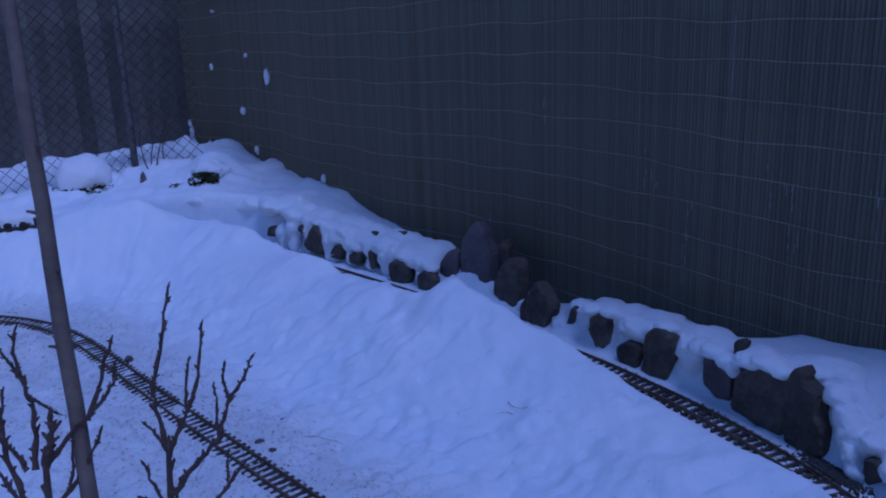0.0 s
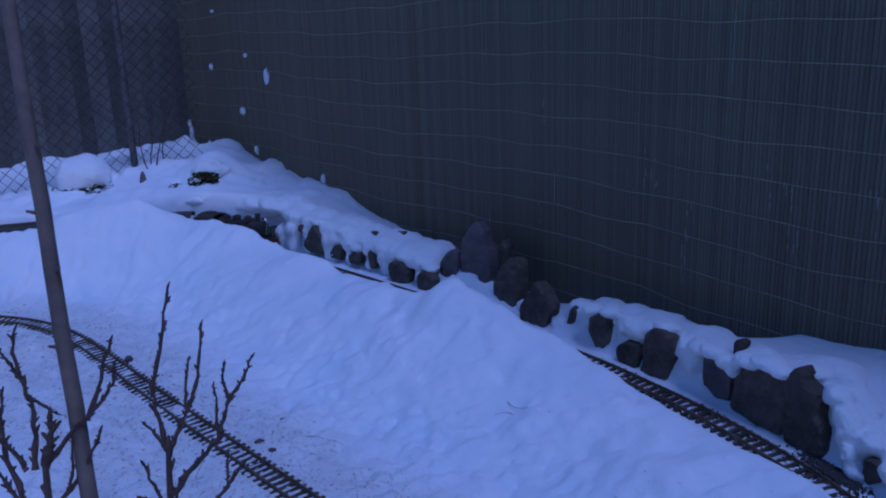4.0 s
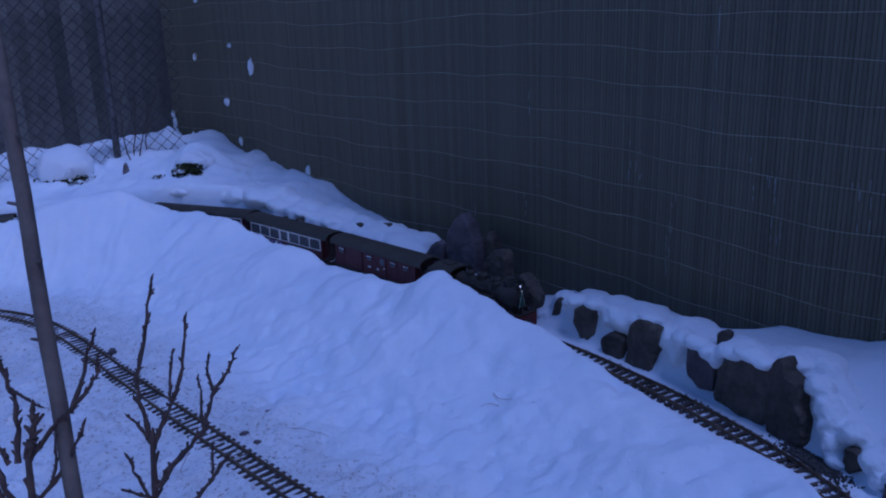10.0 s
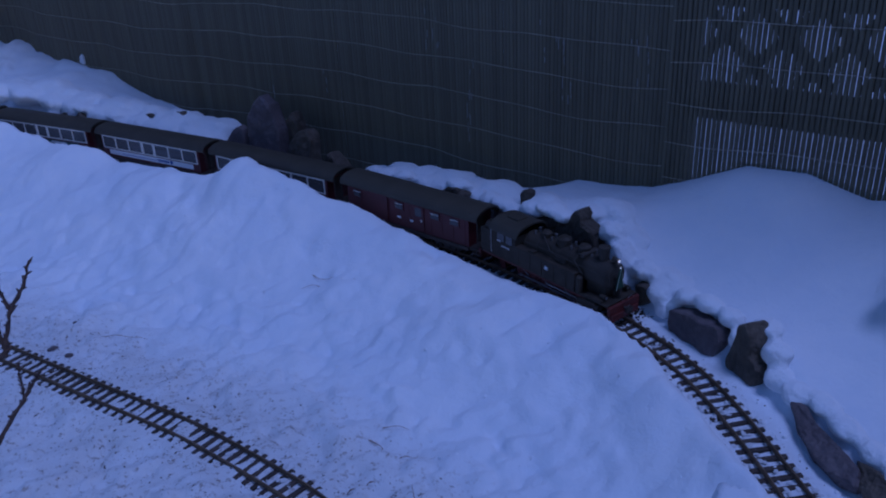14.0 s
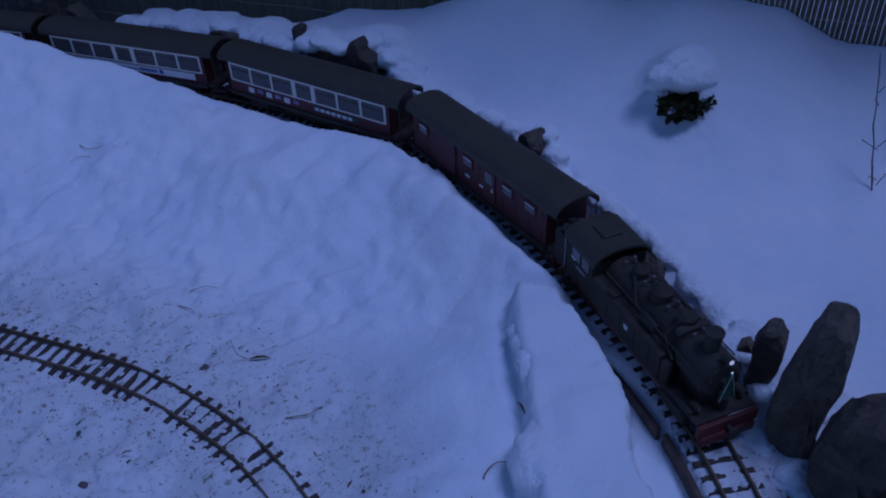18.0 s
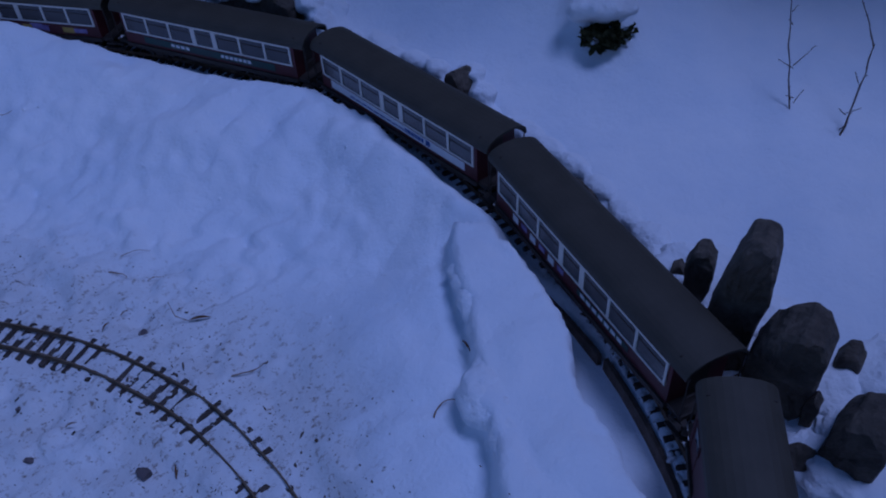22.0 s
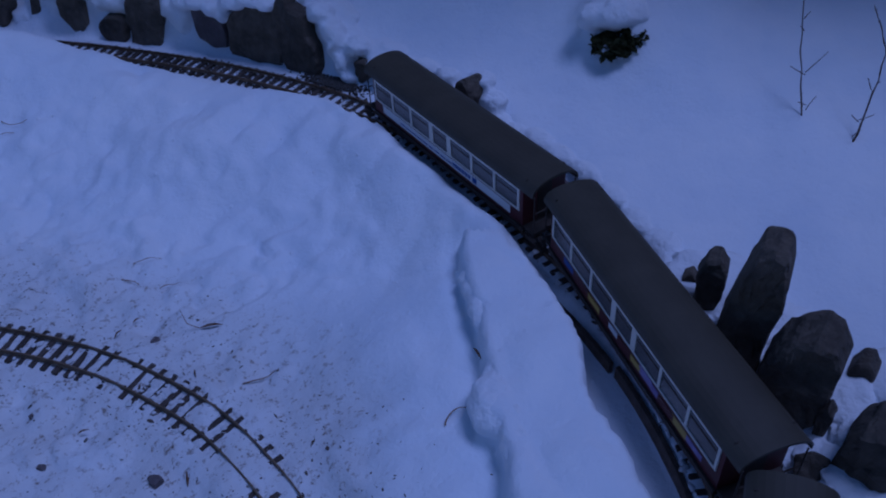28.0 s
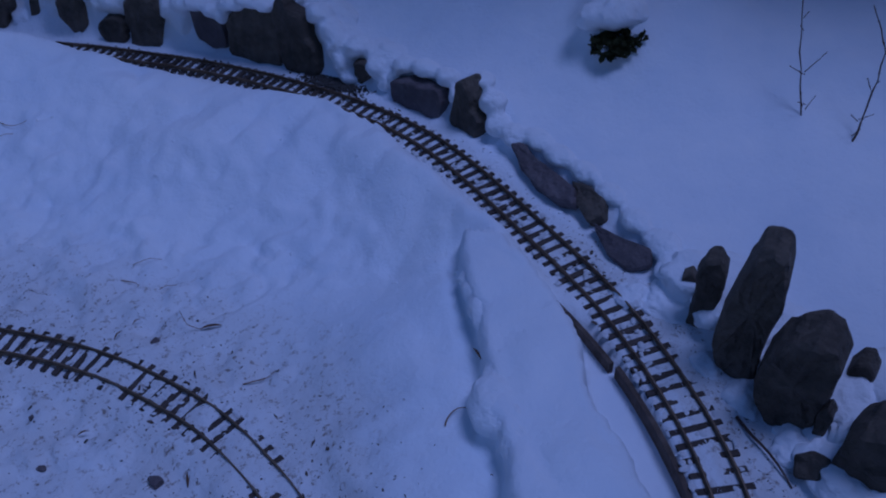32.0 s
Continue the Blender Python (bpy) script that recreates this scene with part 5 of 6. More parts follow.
def pebble(x, y, r, seed, label="small grey-brown pebble lying on the snow", mat=ROCK_FLAT):
    ob = link("pebble", boulder(r * 2, r * 1.6, r * 1.1, seed, 0.3, 0.2, rough=0.06), mat, smooth=True)
    ob.matrix_basis = Matrix.Translation((x, y, height(x, y) - r * 0.25)) @ Matrix.Rotation(seed, 4, "Z")
    tagged(ob, label, "pebble", "pebbles on the snow")


for x, y, r, sd in ((-1.087, 2.477, 0.02, 71), (-0.526, 1.91, 0.014, 72), (-0.479, 1.854, 0.01, 73), (0.032, 0.839, 0.012, 74), (-0.099, 0.985, 0.008, 75), (0.147, 1.119, 0.01, 76), (-0.079, 1.083, 0.006, 77), (-0.491, 2.046, 0.008, 78)):
    pebble(x, y, r, sd)


def crumbs():
    """Bits of soil, bark and grit trodden into the snow along the lower track, and lumps of snow."""
    rng = random.Random(15)
    dirt, grit, clods = bmesh.new(), bmesh.new(), bmesh.new()
    xs, ys, kind = [], [], []
    for i in range(2600):
        s = rng.uniform(1.0, 4.2) if i % 3 else rng.uniform(2.2, 4.2)
        d = rng.choice((-1, 1)) * (0.042 + abs(rng.gauss(0, 0.075)))
        if i % 7 == 0:
            d = rng.uniform(-0.04, 0.04)
        x, y = LOWER.side(s, d)
        xs.append(x), ys.append(y), kind.append(0 if rng.random() < 0.75 else 1)
    for i in range(260):
        s, d = rng.uniform(4.6, 8.2), rng.uniform(0.10, 0.62)
        x, y = UPPER.side(s, d)
        xs.append(x), ys.append(y), kind.append(2)
    for i in range(240):
        x, y = UPPER.side(rng.uniform(8.15, 8.95), -0.046 - abs(rng.gauss(0, 0.035)))
        xs.append(x), ys.append(y), kind.append(0)
    for i in range(260):
        s, d = rng.uniform(7.4, 8.9), rng.choice((rng.uniform(-0.10, -0.045), rng.uniform(-0.075, -0.045), rng.uniform(0.042, 0.05)))
        x, y = UPPER.side(s, d)
        xs.append(x), ys.append(y), kind.append(0 if i % 3 else 2)
    zs = snow_height(np.array(xs), np.array(ys))
    def chip(bm, m):
        """A thin splinter with an uneven outline."""
        n = rng.randint(4, 6)
        rim = [bm.verts.new(m @ Vector((math.cos(q * math.tau / n) * rng.uniform(0.35, 0.65), math.sin(q * math.tau / n) * rng.uniform(0.35, 0.65), -0.2))) for q in range(n)]
        tip = bm.verts.new(m @ Vector((rng.uniform(-0.2, 0.2), rng.uniform(-0.2, 0.2), 0.4)))
        for q in range(n):
            bm.faces.new((rim[q], rim[(q + 1) % n], tip))

    for x, y, z, k in zip(xs, ys, zs, kind):
        r = rng.uniform(0.0006, 0.0022) if k < 2 else rng.uniform(0.002, 0.005)
        if rng.random() < 0.14:
            r *= rng.uniform(1.3, 2.4)
        m = Matrix.Translation((x, y, z + r * 0.1)) @ Euler((rng.uniform(-0.4, 0.4), rng.uniform(-0.4, 0.4), rng.random() * 6)).to_matrix().to_4x4()
        m = m @ Matrix.Diagonal((r * rng.uniform(1.4, 4.0) if k < 2 else r * 1.7, r * rng.uniform(0.9, 1.7), r * (0.6 if k < 2 else 1.2), 1))
        chip((dirt, grit, clods)[k], m)
    lying = bmesh.new()
    for line, top, s0, s1, n, reach in ((LOWER, LOW_Z, 1.5, 4.2, 420, 0.044), (LOWER, LOW_Z, 3.55, 4.2, 700, 0.044), (UPPER, RAIL_Z, 7.45, 8.95, 420, 0.044), (UPPER, RAIL_Z, 8.2, 8.95, 200, 0.044)):
        for i in range(n):
            s, d = rng.uniform(s0, s1), rng.uniform(-reach, reach)
            if 0.018 < abs(d) < 0.029:
                continue
            x, y = line.side(s, d)
            r = rng.uniform(0.0022, 0.0062)
            m = Matrix.Translation((x, y, top - 0.0105)) @ Matrix.Rotation(rng.random() * 6, 4, "Z") @ Matrix.Diagonal((r * rng.uniform(1.0, 1.8), r, r * rng.uniform(0.45, 0.75), 1))
            ring = [lying.verts.new(m @ Vector((math.cos(q * 0.9) * rng.uniform(0.8, 1.1), math.sin(q * 0.9) * rng.uniform(0.8, 1.1), 0))) for q in range(7)]
            mid = [lying.verts.new(m @ Vector((math.cos(q * 0.9) * 0.62, math.sin(q * 0.9) * 0.62, rng.uniform(0.5, 0.8)))) for q in range(7)]
            for q in range(7):
                lying.faces.new((ring[q], ring[(q + 1) % 7], mid[(q + 1) % 7], mid[q]))
            lying.faces.new(mid)
    tagged(link("snow_patches", lying, OLD_SNOW, smooth=True), "small patches of snow lying on the sleepers", "snow", kind="stuff")
    tagged(link("soil_crumbs", dirt, EARTH), "dark soil crumbs trodden into the snow", "soil", kind="stuff")
    tagged(link("grit", grit, GRAVEL), "pale grit scattered on the trodden snow", "grit", kind="stuff")
    tagged(link("snow_crumbs", clods, SNOW), "crumbs of snow fallen from the bank", "snow", kind="stuff")


crumbs()


def snow_clump(u, z, w, h, seed):
    """A dab of snow that sticks to the screen."""
    bm = bmesh.new()
    bmesh.ops.create_icosphere(bm, subdivisions=3, radius=1)
    for v in bm.verts:
        k = 1 + 0.35 * noise.noise(v.co * 1.9 + Vector((seed, 0, 0))) + 0.15 * noise.noise(v.co * 4.3)
        v.co = Vector((v.co.x * w / 2, v.co.y * 0.012, v.co.z * h / 2)) * k
    ob = link("snow_clump", bm, SNOW, smooth=True)
    ob.matrix_basis = Matrix.Translation(fence_point(u, -0.010, z)) @ Matrix.Rotation(math.atan2(FENCE_U[1], FENCE_U[0]), 4, "Z")
    tagged(ob, "dab of snow stuck to the green screen", "snow", "snow on the screen")


for u, z, w, h, sd in ((-4.153, 0.804, 0.055, 0.085, 1), (-4.505, 0.595, 0.06, 0.045, 2), (-4.93, 0.843, 0.03, 0.04, 3), (-4.398, 0.915, 0.022, 0.025, 4), (-4.811, 1.171, 0.03, 0.02, 5), (-5.366, 0.397, 0.06, 0.1, 8), (-5.337, 0.295, 0.12, 0.12, 9), (-5.381, 0.46, 0.03, 0.05, 10), (-5.104, 0.344, 0.02, 0.045, 11), (-3.591, 0.304, 0.03, 0.045, 6), (-4.374, 0.376, 0.03, 0.05, 7)):
    snow_clump(u, z, w, h, sd)


def streak(u, z, length, k):
    """A thin pale streak on one slat of the screen."""
    m = Matrix.Translation(fence_point(u, -0.0046, z)) @ Matrix.Rotation(math.atan2(FENCE_U[1], FENCE_U[0]), 4, "Z")
    ob = link("streak", boxed(-0.0009, 0.0009, -0.0006, 0.0006, -length / 2, length / 2), PALE_STREAK)
    ob.matrix_basis = m
    ob.parent = bpy.data.objects["fence_1"]


rs = random.Random(77)
# the nine at u = -2.34 paint the light that shows through a slit
for u, z, n, spread in ((-1.114, 0.581, 9, 0.05), (-1.069, 0.432, 5, 0.02), (-0.862, 0.55, 9, 0.03), (-1.416, 0.442, 4, 0.015), (-1.565, 0.581, 7, 0.03), (-2.054, 0.357, 3, 0.012), (-2.34, 0.259, 9, 0.003), (-2.033, 0.712, 4, 0.004), (-1.424, 0.303, 6, 0.008)):
    for k in range(n):
        streak(u + rs.uniform(-spread, spread), z + rs.uniform(-0.06, 0.06), rs.uniform(0.012, 0.035), k)


# ---------------------------------------------------------------- the train
def wheelset(parent, x, r, red=False, spokes=0):
    """Two wheels on an axle, across the track."""
    bm = bmesh.new()
    rod(bm, (0, -0.024, 0), (0, 0.024, 0), 0.0022, n=8)
    for side in (-1, 1):
        rod(bm, (0, side * 0.0205, 0), (0, side * 0.0265, 0), r, n=20)
        rod(bm, (0, side * 0.0190, 0), (0, side * 0.0205, 0), r + 0.0016, n=20)
        rod(bm, (0, side * 0.0265, 0), (0, side * 0.0280, 0), r * 0.3, n=8)
        for k in range(spokes):
            a = k * math.tau / spokes
            rod(bm, (math.cos(a) * r * 0.2, side * 0.0272, math.sin(a) * r * 0.2), (math.cos(a) * r * 0.85, side * 0.0272, math.sin(a) * r * 0.85), 0.0009, n=4)
    ob = part("wheelset", bm, RED if red else DARK, parent, "red spoked driving wheels" if red else "")
    ob.matrix_basis = Matrix.Translation((x, 0, r))
    return ob


def arch(half, z0, rise, n=14, edge=0.003):
    """A roof's profile: an arch with its underside."""
    up = [(half * math.cos(math.pi * k / n), z0 + rise * math.sin(math.pi * k / n) ** 0.8) for k in range(n + 1)]
    lo = [(half * 0.96 * math.cos(math.pi * k / n), z0 - edge + (rise - 0.002) * math.sin(math.pi * k / n) ** 0.8) for k in range(n, -1, -1)]
    return up + lo


def bogie(parent, x, half=0.024):
    b = part("bogie", bmesh.new(), DARK, parent)
    bm = bmesh.new()
    for side in (-1, 1):
        box(bm, x - 0.048, x + 0.048, side * 0.036 - 0.003, side * 0.036 + 0.003, 0.014, 0.022)
        for dx in (-half, half):
            box(bm, x + dx - 0.006, x + dx + 0.006, side * 0.038 - 0.004, side * 0.038 + 0.004, 0.008, 0.020)
        box(bm, x - 0.012, x + 0.012, side * 0.038 - 0.003, side * 0.038 + 0.003, 0.010, 0.028)
    box(bm, x - 0.012, x + 0.012, -0.036, 0.036, 0.016, 0.030)
    bm.to_mesh(b.data)
    bm.free()
    return [wheelset(parent, x + dx, 0.0145) for dx in (-half, half)]


WHEELS = []


def coach_shell(root, body, roof_half_len, mat, half=0.049):
    """Underframe, body, roof, bogies and ends that the coaches share."""
    bm = boxed(-body / 2 - 0.030, body / 2 + 0.030, -0.047, 0.047, 0.030, 0.038)
    for side in (-1, 1):
        box(bm, -body / 2, body / 2, side * 0.050 - 0.003, side * 0.050 + 0.003, 0.028, 0.038)
        box(bm, -0.08, 0.08, side * 0.030 - 0.008, side * 0.030 + 0.008, 0.014, 0.030)
    part("underframe", bm, DARK, root)
    bm = bmesh.new()
    side = [(-half, 0.038), (-half, 0.119), (half, 0.119), (half, 0.038)]
    extrude_profile(bm, side, -body / 2, body / 2)
    part("body", bm, mat, root)
    bm = extrude_profile(bmesh.new(), arch(half + 0.003, 0.118, 0.027), -roof_half_len, roof_half_len)
    part("roof", bm, ROOF, root, "curved dark grey roof", smooth=False)
    for e in (-1, 1):
        x = e * body / 2
        bm = boxed(min(x, x + e * 0.002), max(x, x + e * 0.002), -0.016, 0.016, 0.040, 0.112)
        part("end_door", bm, DARK, root)
        bm = boxed(x + e * 0.001 - 0.001, x + e * 0.001 + 0.001, -half + 0.006, half - 0.006, 0.120, 0.138)
        part("gable", bm, DARK, root)
        xe = e * (body / 2 + 0.028)
        for y0, y1 in ((-0.046, -0.018), (0.046, 0.018)):
            bm = bmesh.new()
            rod(bm, (xe, y0, 0.036), (xe, y0, 0.118), 0.0013, n=5)
            rod(bm, (xe, y1, 0.036), (xe, y1, 0.080), 0.0013, n=5)
            rod(bm, (xe, y0, 0.080), (xe, y1, 0.080), 0.0013, n=5)
            rod(bm, (xe, y0, 0.060), (xe, y1, 0.060), 0.001, n=5)
            part("railing", bm, DARK, root, "dark platform railing")
        bm = bmesh.new()
        rod(bm, (e * (body / 2 + 0.02), 0, 0.026), (e * (body / 2 + 0.046), 0, 0.026), 0.003, n=6)
        box(bm, e * (body / 2 + 0.044) - 0.003, e * (body / 2 + 0.044) + 0.003, -0.010, 0.010, 0.020, 0.032)
        part("coupler", bm, DARK, root)
        for y in (-0.052, 0.052):
            bm = boxed(xe - 0.014, xe + 0.014, y - 0.006, y + 0.006, 0.014, 0.017)
            box(bm, xe - 0.014, xe + 0.014, y - 0.004, y + 0.004, 0.026, 0.029)
            part("step", bm, DARK, root)
    for x in (-body / 2 + 0.085, body / 2 - 0.085):
        WHEELS.extend((w, 0.0145, root) for w in bogie(root, x))


WINDOWS = (0.066, 0.066, 0.066, 0.050, 0.066, 0.066, 0.066)


def passenger_coach(label, advert):
    root = tagged(empty("passenger_coach"), label, "coach", "coaches of the train")
    body, half = 0.508, 0.049
    coach_shell(root, body, 0.283, MAROON, half)
    for side in (-1, 1):
        y = side * half
        x = body / 2 - 0.008
        # upright and level bars of the window band
        z0, z1 = 0.068, 0.117
        bm = bmesh.new()
        y0, y1 = (y, y + side * 0.002) if side > 0 else (y + side * 0.002, y)
        box(bm, -x, x, y0, y1, z1 - 0.005, z1)
        box(bm, -x, x, y0, y1, z0, z0 + 0.004)
        gaps = [0.005, 0.006, 0.006, 0.013, 0.013, 0.006, 0.006, 0.005]
        at = -x
        openings = []
        total = sum(WINDOWS) + sum(gaps)
        k = (2 * x) / total
        for g, w in itertools.zip_longest(gaps, WINDOWS):
            box(bm, at, at + g * k, y0 + side * 0.0002, y1 + side * 0.0002, z0 + 0.004, z1 - 0.005)
            at += g * k
            if w:
                openings.append((at, at + w * k))
                at += w * k
        part("window_frame", bm, CREAM, root, "cream window band")
        for a, b in openings:
            ya, yb = sorted((y - side * 0.001, y + side * 0.0006))
            part("pane", boxed(a, b, ya, yb, z0 + 0.004, z1 - 0.005), GLASS, root)
            yc, yd = sorted((y + side * 0.0004, y + side * 0.0012))
            part("glazing_bar", boxed(a, b, yc, yd, z1 - 0.018, z1 - 0.016), DARK, root)
        advert(root, y, side, body)
    return root


def panel(root, x0, x1, y, side, z0, z1, mat, name="panel", label="", out=0.0008):
    a, b = sorted((y, y + side * out))
    return part(name, boxed(x0, x1, a, b, z0, z1), mat, root, label)


def banner_advert(root, y, side, body):
    panel(root, -body / 2 + 0.035, body / 2 - 0.035, y, side, 0.046, 0.064, WHITE, "banner", "white banner with blue lettering bars")
    rng = random.Random(3)
    x = 0.10
    panel(root, 0.105, 0.118, y, side, 0.050, 0.062, BLUE, "emblem", "", 0.0012)
    for k in range(6):
        w = rng.uniform(0.006, 0.011)
        x -= w + 0.002
        panel(root, x, x + w, y, side, 0.051, 0.060, BLUE, "lettering_bar", "", 0.0012)
    for k in range(9):
        x -= 0.021
        panel(root, x, x + 0.017, y, side, 0.052, 0.055, BLUE, "lettering_bar", "", 0.0012)


def green_advert(root, y, side, body):
    panel(root, -body / 2 + 0.06, body / 2 - 0.06, y, side, 0.045, 0.062, GREENAD, "banner", "dark green painted advert with pale bars")
    for x0, x1 in ((0.04, 0.13), (-0.11, -0.05)):
        n = 7 if x1 > 0 else 4
        for k in range(n):
            w = (x1 - x0) / n
            panel(root, x0 + k * w, x0 + k * w + w * 0.72, y, side, 0.050, 0.058, WHITE, "lettering_bar", "", 0.0012)


def dark_advert(root, y, side, body):
    panel(root, 0.02, 0.16, y, side, 0.048, 0.060, GREENAD, "banner", "dark painted advert with pale bars")
    for k in range(7):
        panel(root, 0.03 + k * 0.017, 0.042 + k * 0.017, y, side, 0.050, 0.058, WHITE, "lettering_bar", "", 0.0012)
    for k in range(6):
        panel(root, -0.19 + k * 0.03, -0.172 + k * 0.03, y, side, 0.046 + 0.004 * (k % 2), 0.060, VIOLET if k % 2 else WHITE, "lettering_bar", "", 0.0012)


def painted_advert(root, y, side, body):
    rng = random.Random(6)
    x = -0.20
    while x < 0.19:
        w = rng.uniform(0.015, 0.045)
        panel(root, x, x + w, y, side, 0.043 + rng.uniform(0, 0.006), 0.058 + rng.uniform(0, 0.006), rng.choice((VIOLET, VIOLET, BLUE, WHITE, YELLOW, MAROON)), "painted_patch", "", rng.uniform(0.0006, 0.0014))
        x += w * 0.9


def baggage_coach():
    root = tagged(empty("baggage_coach"), "wine-red baggage coach with a dark grey arched roof", "coach", "coaches of the train")
    body, half = 0.466, 0.049
    coach_shell(root, body, 0.262, CARMINE, half)
    for side in (-1, 1):
        y = side * half
        for x in (0.185, 0.115, -0.02, -0.19):
            panel(root, x - 0.018, x + 0.018, y, side, 0.088, 0.112, CARMINE, "window_frame", "", 0.002)
            panel(root, x - 0.014, x + 0.014, y, side, 0.091, 0.109, GLASS, "pane", "", 0.0024)
            panel(root, x - 0.014, x + 0.014, y, side, 0.1045, 0.1065, CREAM, "glazing_bar", "", 0.003)
        panel(root, -0.145, -0.065, y, side, 0.040, 0.118, CARMINE, "sliding_door", "wine-red sliding door", 0.003)
        panel(root, 0.035, 0.075, y, side, 0.040, 0.116, CARMINE, "door", "", 0.0025)
        panel(root, 0.043, 0.067, y, side, 0.085, 0.110, GLASS, "pane", "", 0.003)
        panel(root, 0.064, 0.068, y, side, 0.070, 0.078, CREAM, "handle", "", 0.0035)
        for x in (-0.03, 0.02):
            panel(root, x, x + 0.014, y, side, 0.062, 0.067, WHITE, "lettering_bar", "", 0.001)
        for k in range(12):
            panel(root, -0.22 + k * 0.04, -0.2186 + k * 0.04, y, side, 0.040, 0.118, CARMINE, "seam", "", 0.0008)
    return root


def locomotive():
    """A narrow-gauge tank engine: front at +x, its middle at the origin."""
    root = tagged(empty("steam_locomotive"), "black model tank engine with red frames and a small fir ornament", "locomotive")
    # frames and running gear
    bm = boxed(-0.215, 0.205, -0.016, 0.016, 0.018, 0.040)
    part("frame", bm, RED, root, "red plate frame")
    for e, n in ((1, "front"), (-1, "rear")):
        x = 0.222 if e > 0 else -0.222
        bm = boxed(x - 0.004, x + 0.004, -0.052, 0.052, 0.026, 0.046, bevel=0.001)
        part("buffer_beam", bm, RED, root, "red buffer beam")
        bm = bmesh.new()
        rod(bm, (x, 0, 0.032), (x + e * 0.016, 0, 0.032), 0.004, n=8)
        rod(bm, (x + e * 0.016, 0, 0.032), (x + e * 0.020, 0, 0.032), 0.011, n=16)
        part("buffer", bm, DARK, root)
        bm = boxed(x - 0.002, x + 0.006 * e + 0.002, -0.046, 0.046, 0.010, 0.026)
        part("rail_guard", bm, RED, root)
    for side in (-1, 1):
        bm = boxed(0.135, 0.185, side * 0.044 - 0.011, side * 0.044 + 0.011, 0.020, 0.044, bevel=0.004)
        rod(bm, (0.128, side * 0.046, 0.030), (0.192, side * 0.046, 0.030), 0.0105, n=14)
        part("cylinder", bm, BLACK, root)
        bm = boxed(0.02, 0.135, side * 0.046 - 0.0015, side * 0.046 + 0.0015, 0.030, 0.0335)
        part("slide_bar", bm, CHROME, root)
        bm = boxed(-0.21, 0.15, side * 0.050 - 0.0015, side * 0.050 + 0.0015, 0.042, 0.047)
        part("running_board", bm, RED, root)
        for x in (0.03, -0.04, 0.10):
            part("valve_rod", rod(bmesh.new(), (x, side * 0.047, 0.032), (x - 0.03, side * 0.047, 0.044), 0.0015, n=5), CHROME, root, "steel valve rod")
    drivers = [wheelset(root, x, 0.0205, True, 9) for x in (0.092, 0.048, 0.004, -0.040, -0.084)]
    small = [wheelset(root, x, 0.0125, True, 7) for x in (0.155, -0.160)]
    WHEELS.extend([(w, 0.0205, root) for w in drivers] + [(w, 0.0125, root) for w in small])
    rods = []
    for side in (-1, 1):
        bm = bmesh.new()
        box(bm, -0.092, 0.100, side * 0.031 - 0.0012, side * 0.031 + 0.0012, -0.0022, 0.0022)
        for x in (0.088, 0.044, 0.0, -0.044, -0.088):
            rod(bm, (x, side * 0.029, 0), (x, side * 0.033, 0), 0.0035, n=10)
        ob = part("coupling_rod", bm, CHROME, root, "steel coupling rod")
        ob.matrix_basis = Matrix.Translation((0.004, 0, 0.0205 - 0.009))
        rods.append(ob)
    # footplate, boiler, tanks
    part("footplate", boxed(-0.215, 0.218, -0.052, 0.052, 0.046, 0.050, bevel=0.001), BLACK, root)
    bm = rod(bmesh.new(), (-0.075, 0, 0.098), (0.128, 0, 0.098), 0.032, n=28)
    part("boiler", bm, BLACK, root, smooth=False)
    bm = rod(bmesh.new(), (0.128, 0, 0.098), (0.192, 0, 0.098), 0.0345, n=28)
    rod(bm, (0.192, 0, 0.098), (0.196, 0, 0.098), 0.032, 0.027, n=28)
    box(bm, 0.130, 0.188, -0.022, 0.022, 0.05, 0.075)
    smokebox = part("smokebox", bm, SMOKEBOX, root)
    for y in (-0.024, 0.024):
        part("hinge", boxed(0.194, 0.199, y - 0.002, y + 0.002, 0.088, 0.108), SMOKEBOX, smokebox)
    part("door_wheel", rod(bmesh.new(), (0.195, 0, 0.098), (0.202, 0, 0.098), 0.005, n=10), SMOKEBOX, smokebox)
    bm = bmesh.new()
    for x in (-0.03, 0.02, 0.07, 0.12):
        rod(bm, (x - 0.0015, 0, 0.098), (x + 0.0015, 0, 0.098), 0.0328, n=28)
    part("boiler_band", bm, SMOKEBOX, root)
    for side in (-1, 1):
        y0, y1 = sorted((side * 0.030, side * 0.054))
        bm = boxed(-0.085, 0.118, y0, y1, 0.050, 0.098, bevel=0.002)
        tank = part("side_tank", bm, BLACK, root)
        panel(tank, 0.022, 0.032, side * 0.054, side, 0.074, 0.083, WHITE, "plate", "small white plate", 0.001)
        for k in range(5):
            panel(tank, -0.07 + k * 0.04, -0.0685 + k * 0.04, side * 0.054, side, 0.052, 0.096, BLACK, "rivet_strip", "", 0.0008)
        bm = boxed(-0.04, -0.02, side * 0.042 - 0.008, side * 0.042 + 0.008, 0.098, 0.103, bevel=0.001)
        part("tank_lid", bm, BLACK, tank)
        bm = tube(bmesh.new(), [(-0.07, side * 0.034, 0.112), (0.05, side * 0.036, 0.114), (0.17, side * 0.037, 0.112)], [0.0012] * 3, 6)
        part("handrail", bm, SMOKEBOX, root)
        bm = bmesh.new()
        rod(bm, (0.125, side * 0.044, 0.05), (0.125, side * 0.044, 0.088), 0.009, n=12)
        rod(bm, (0.125, side * 0.044, 0.088), (0.125, side * 0.044, 0.092), 0.009, 0.004, n=12)
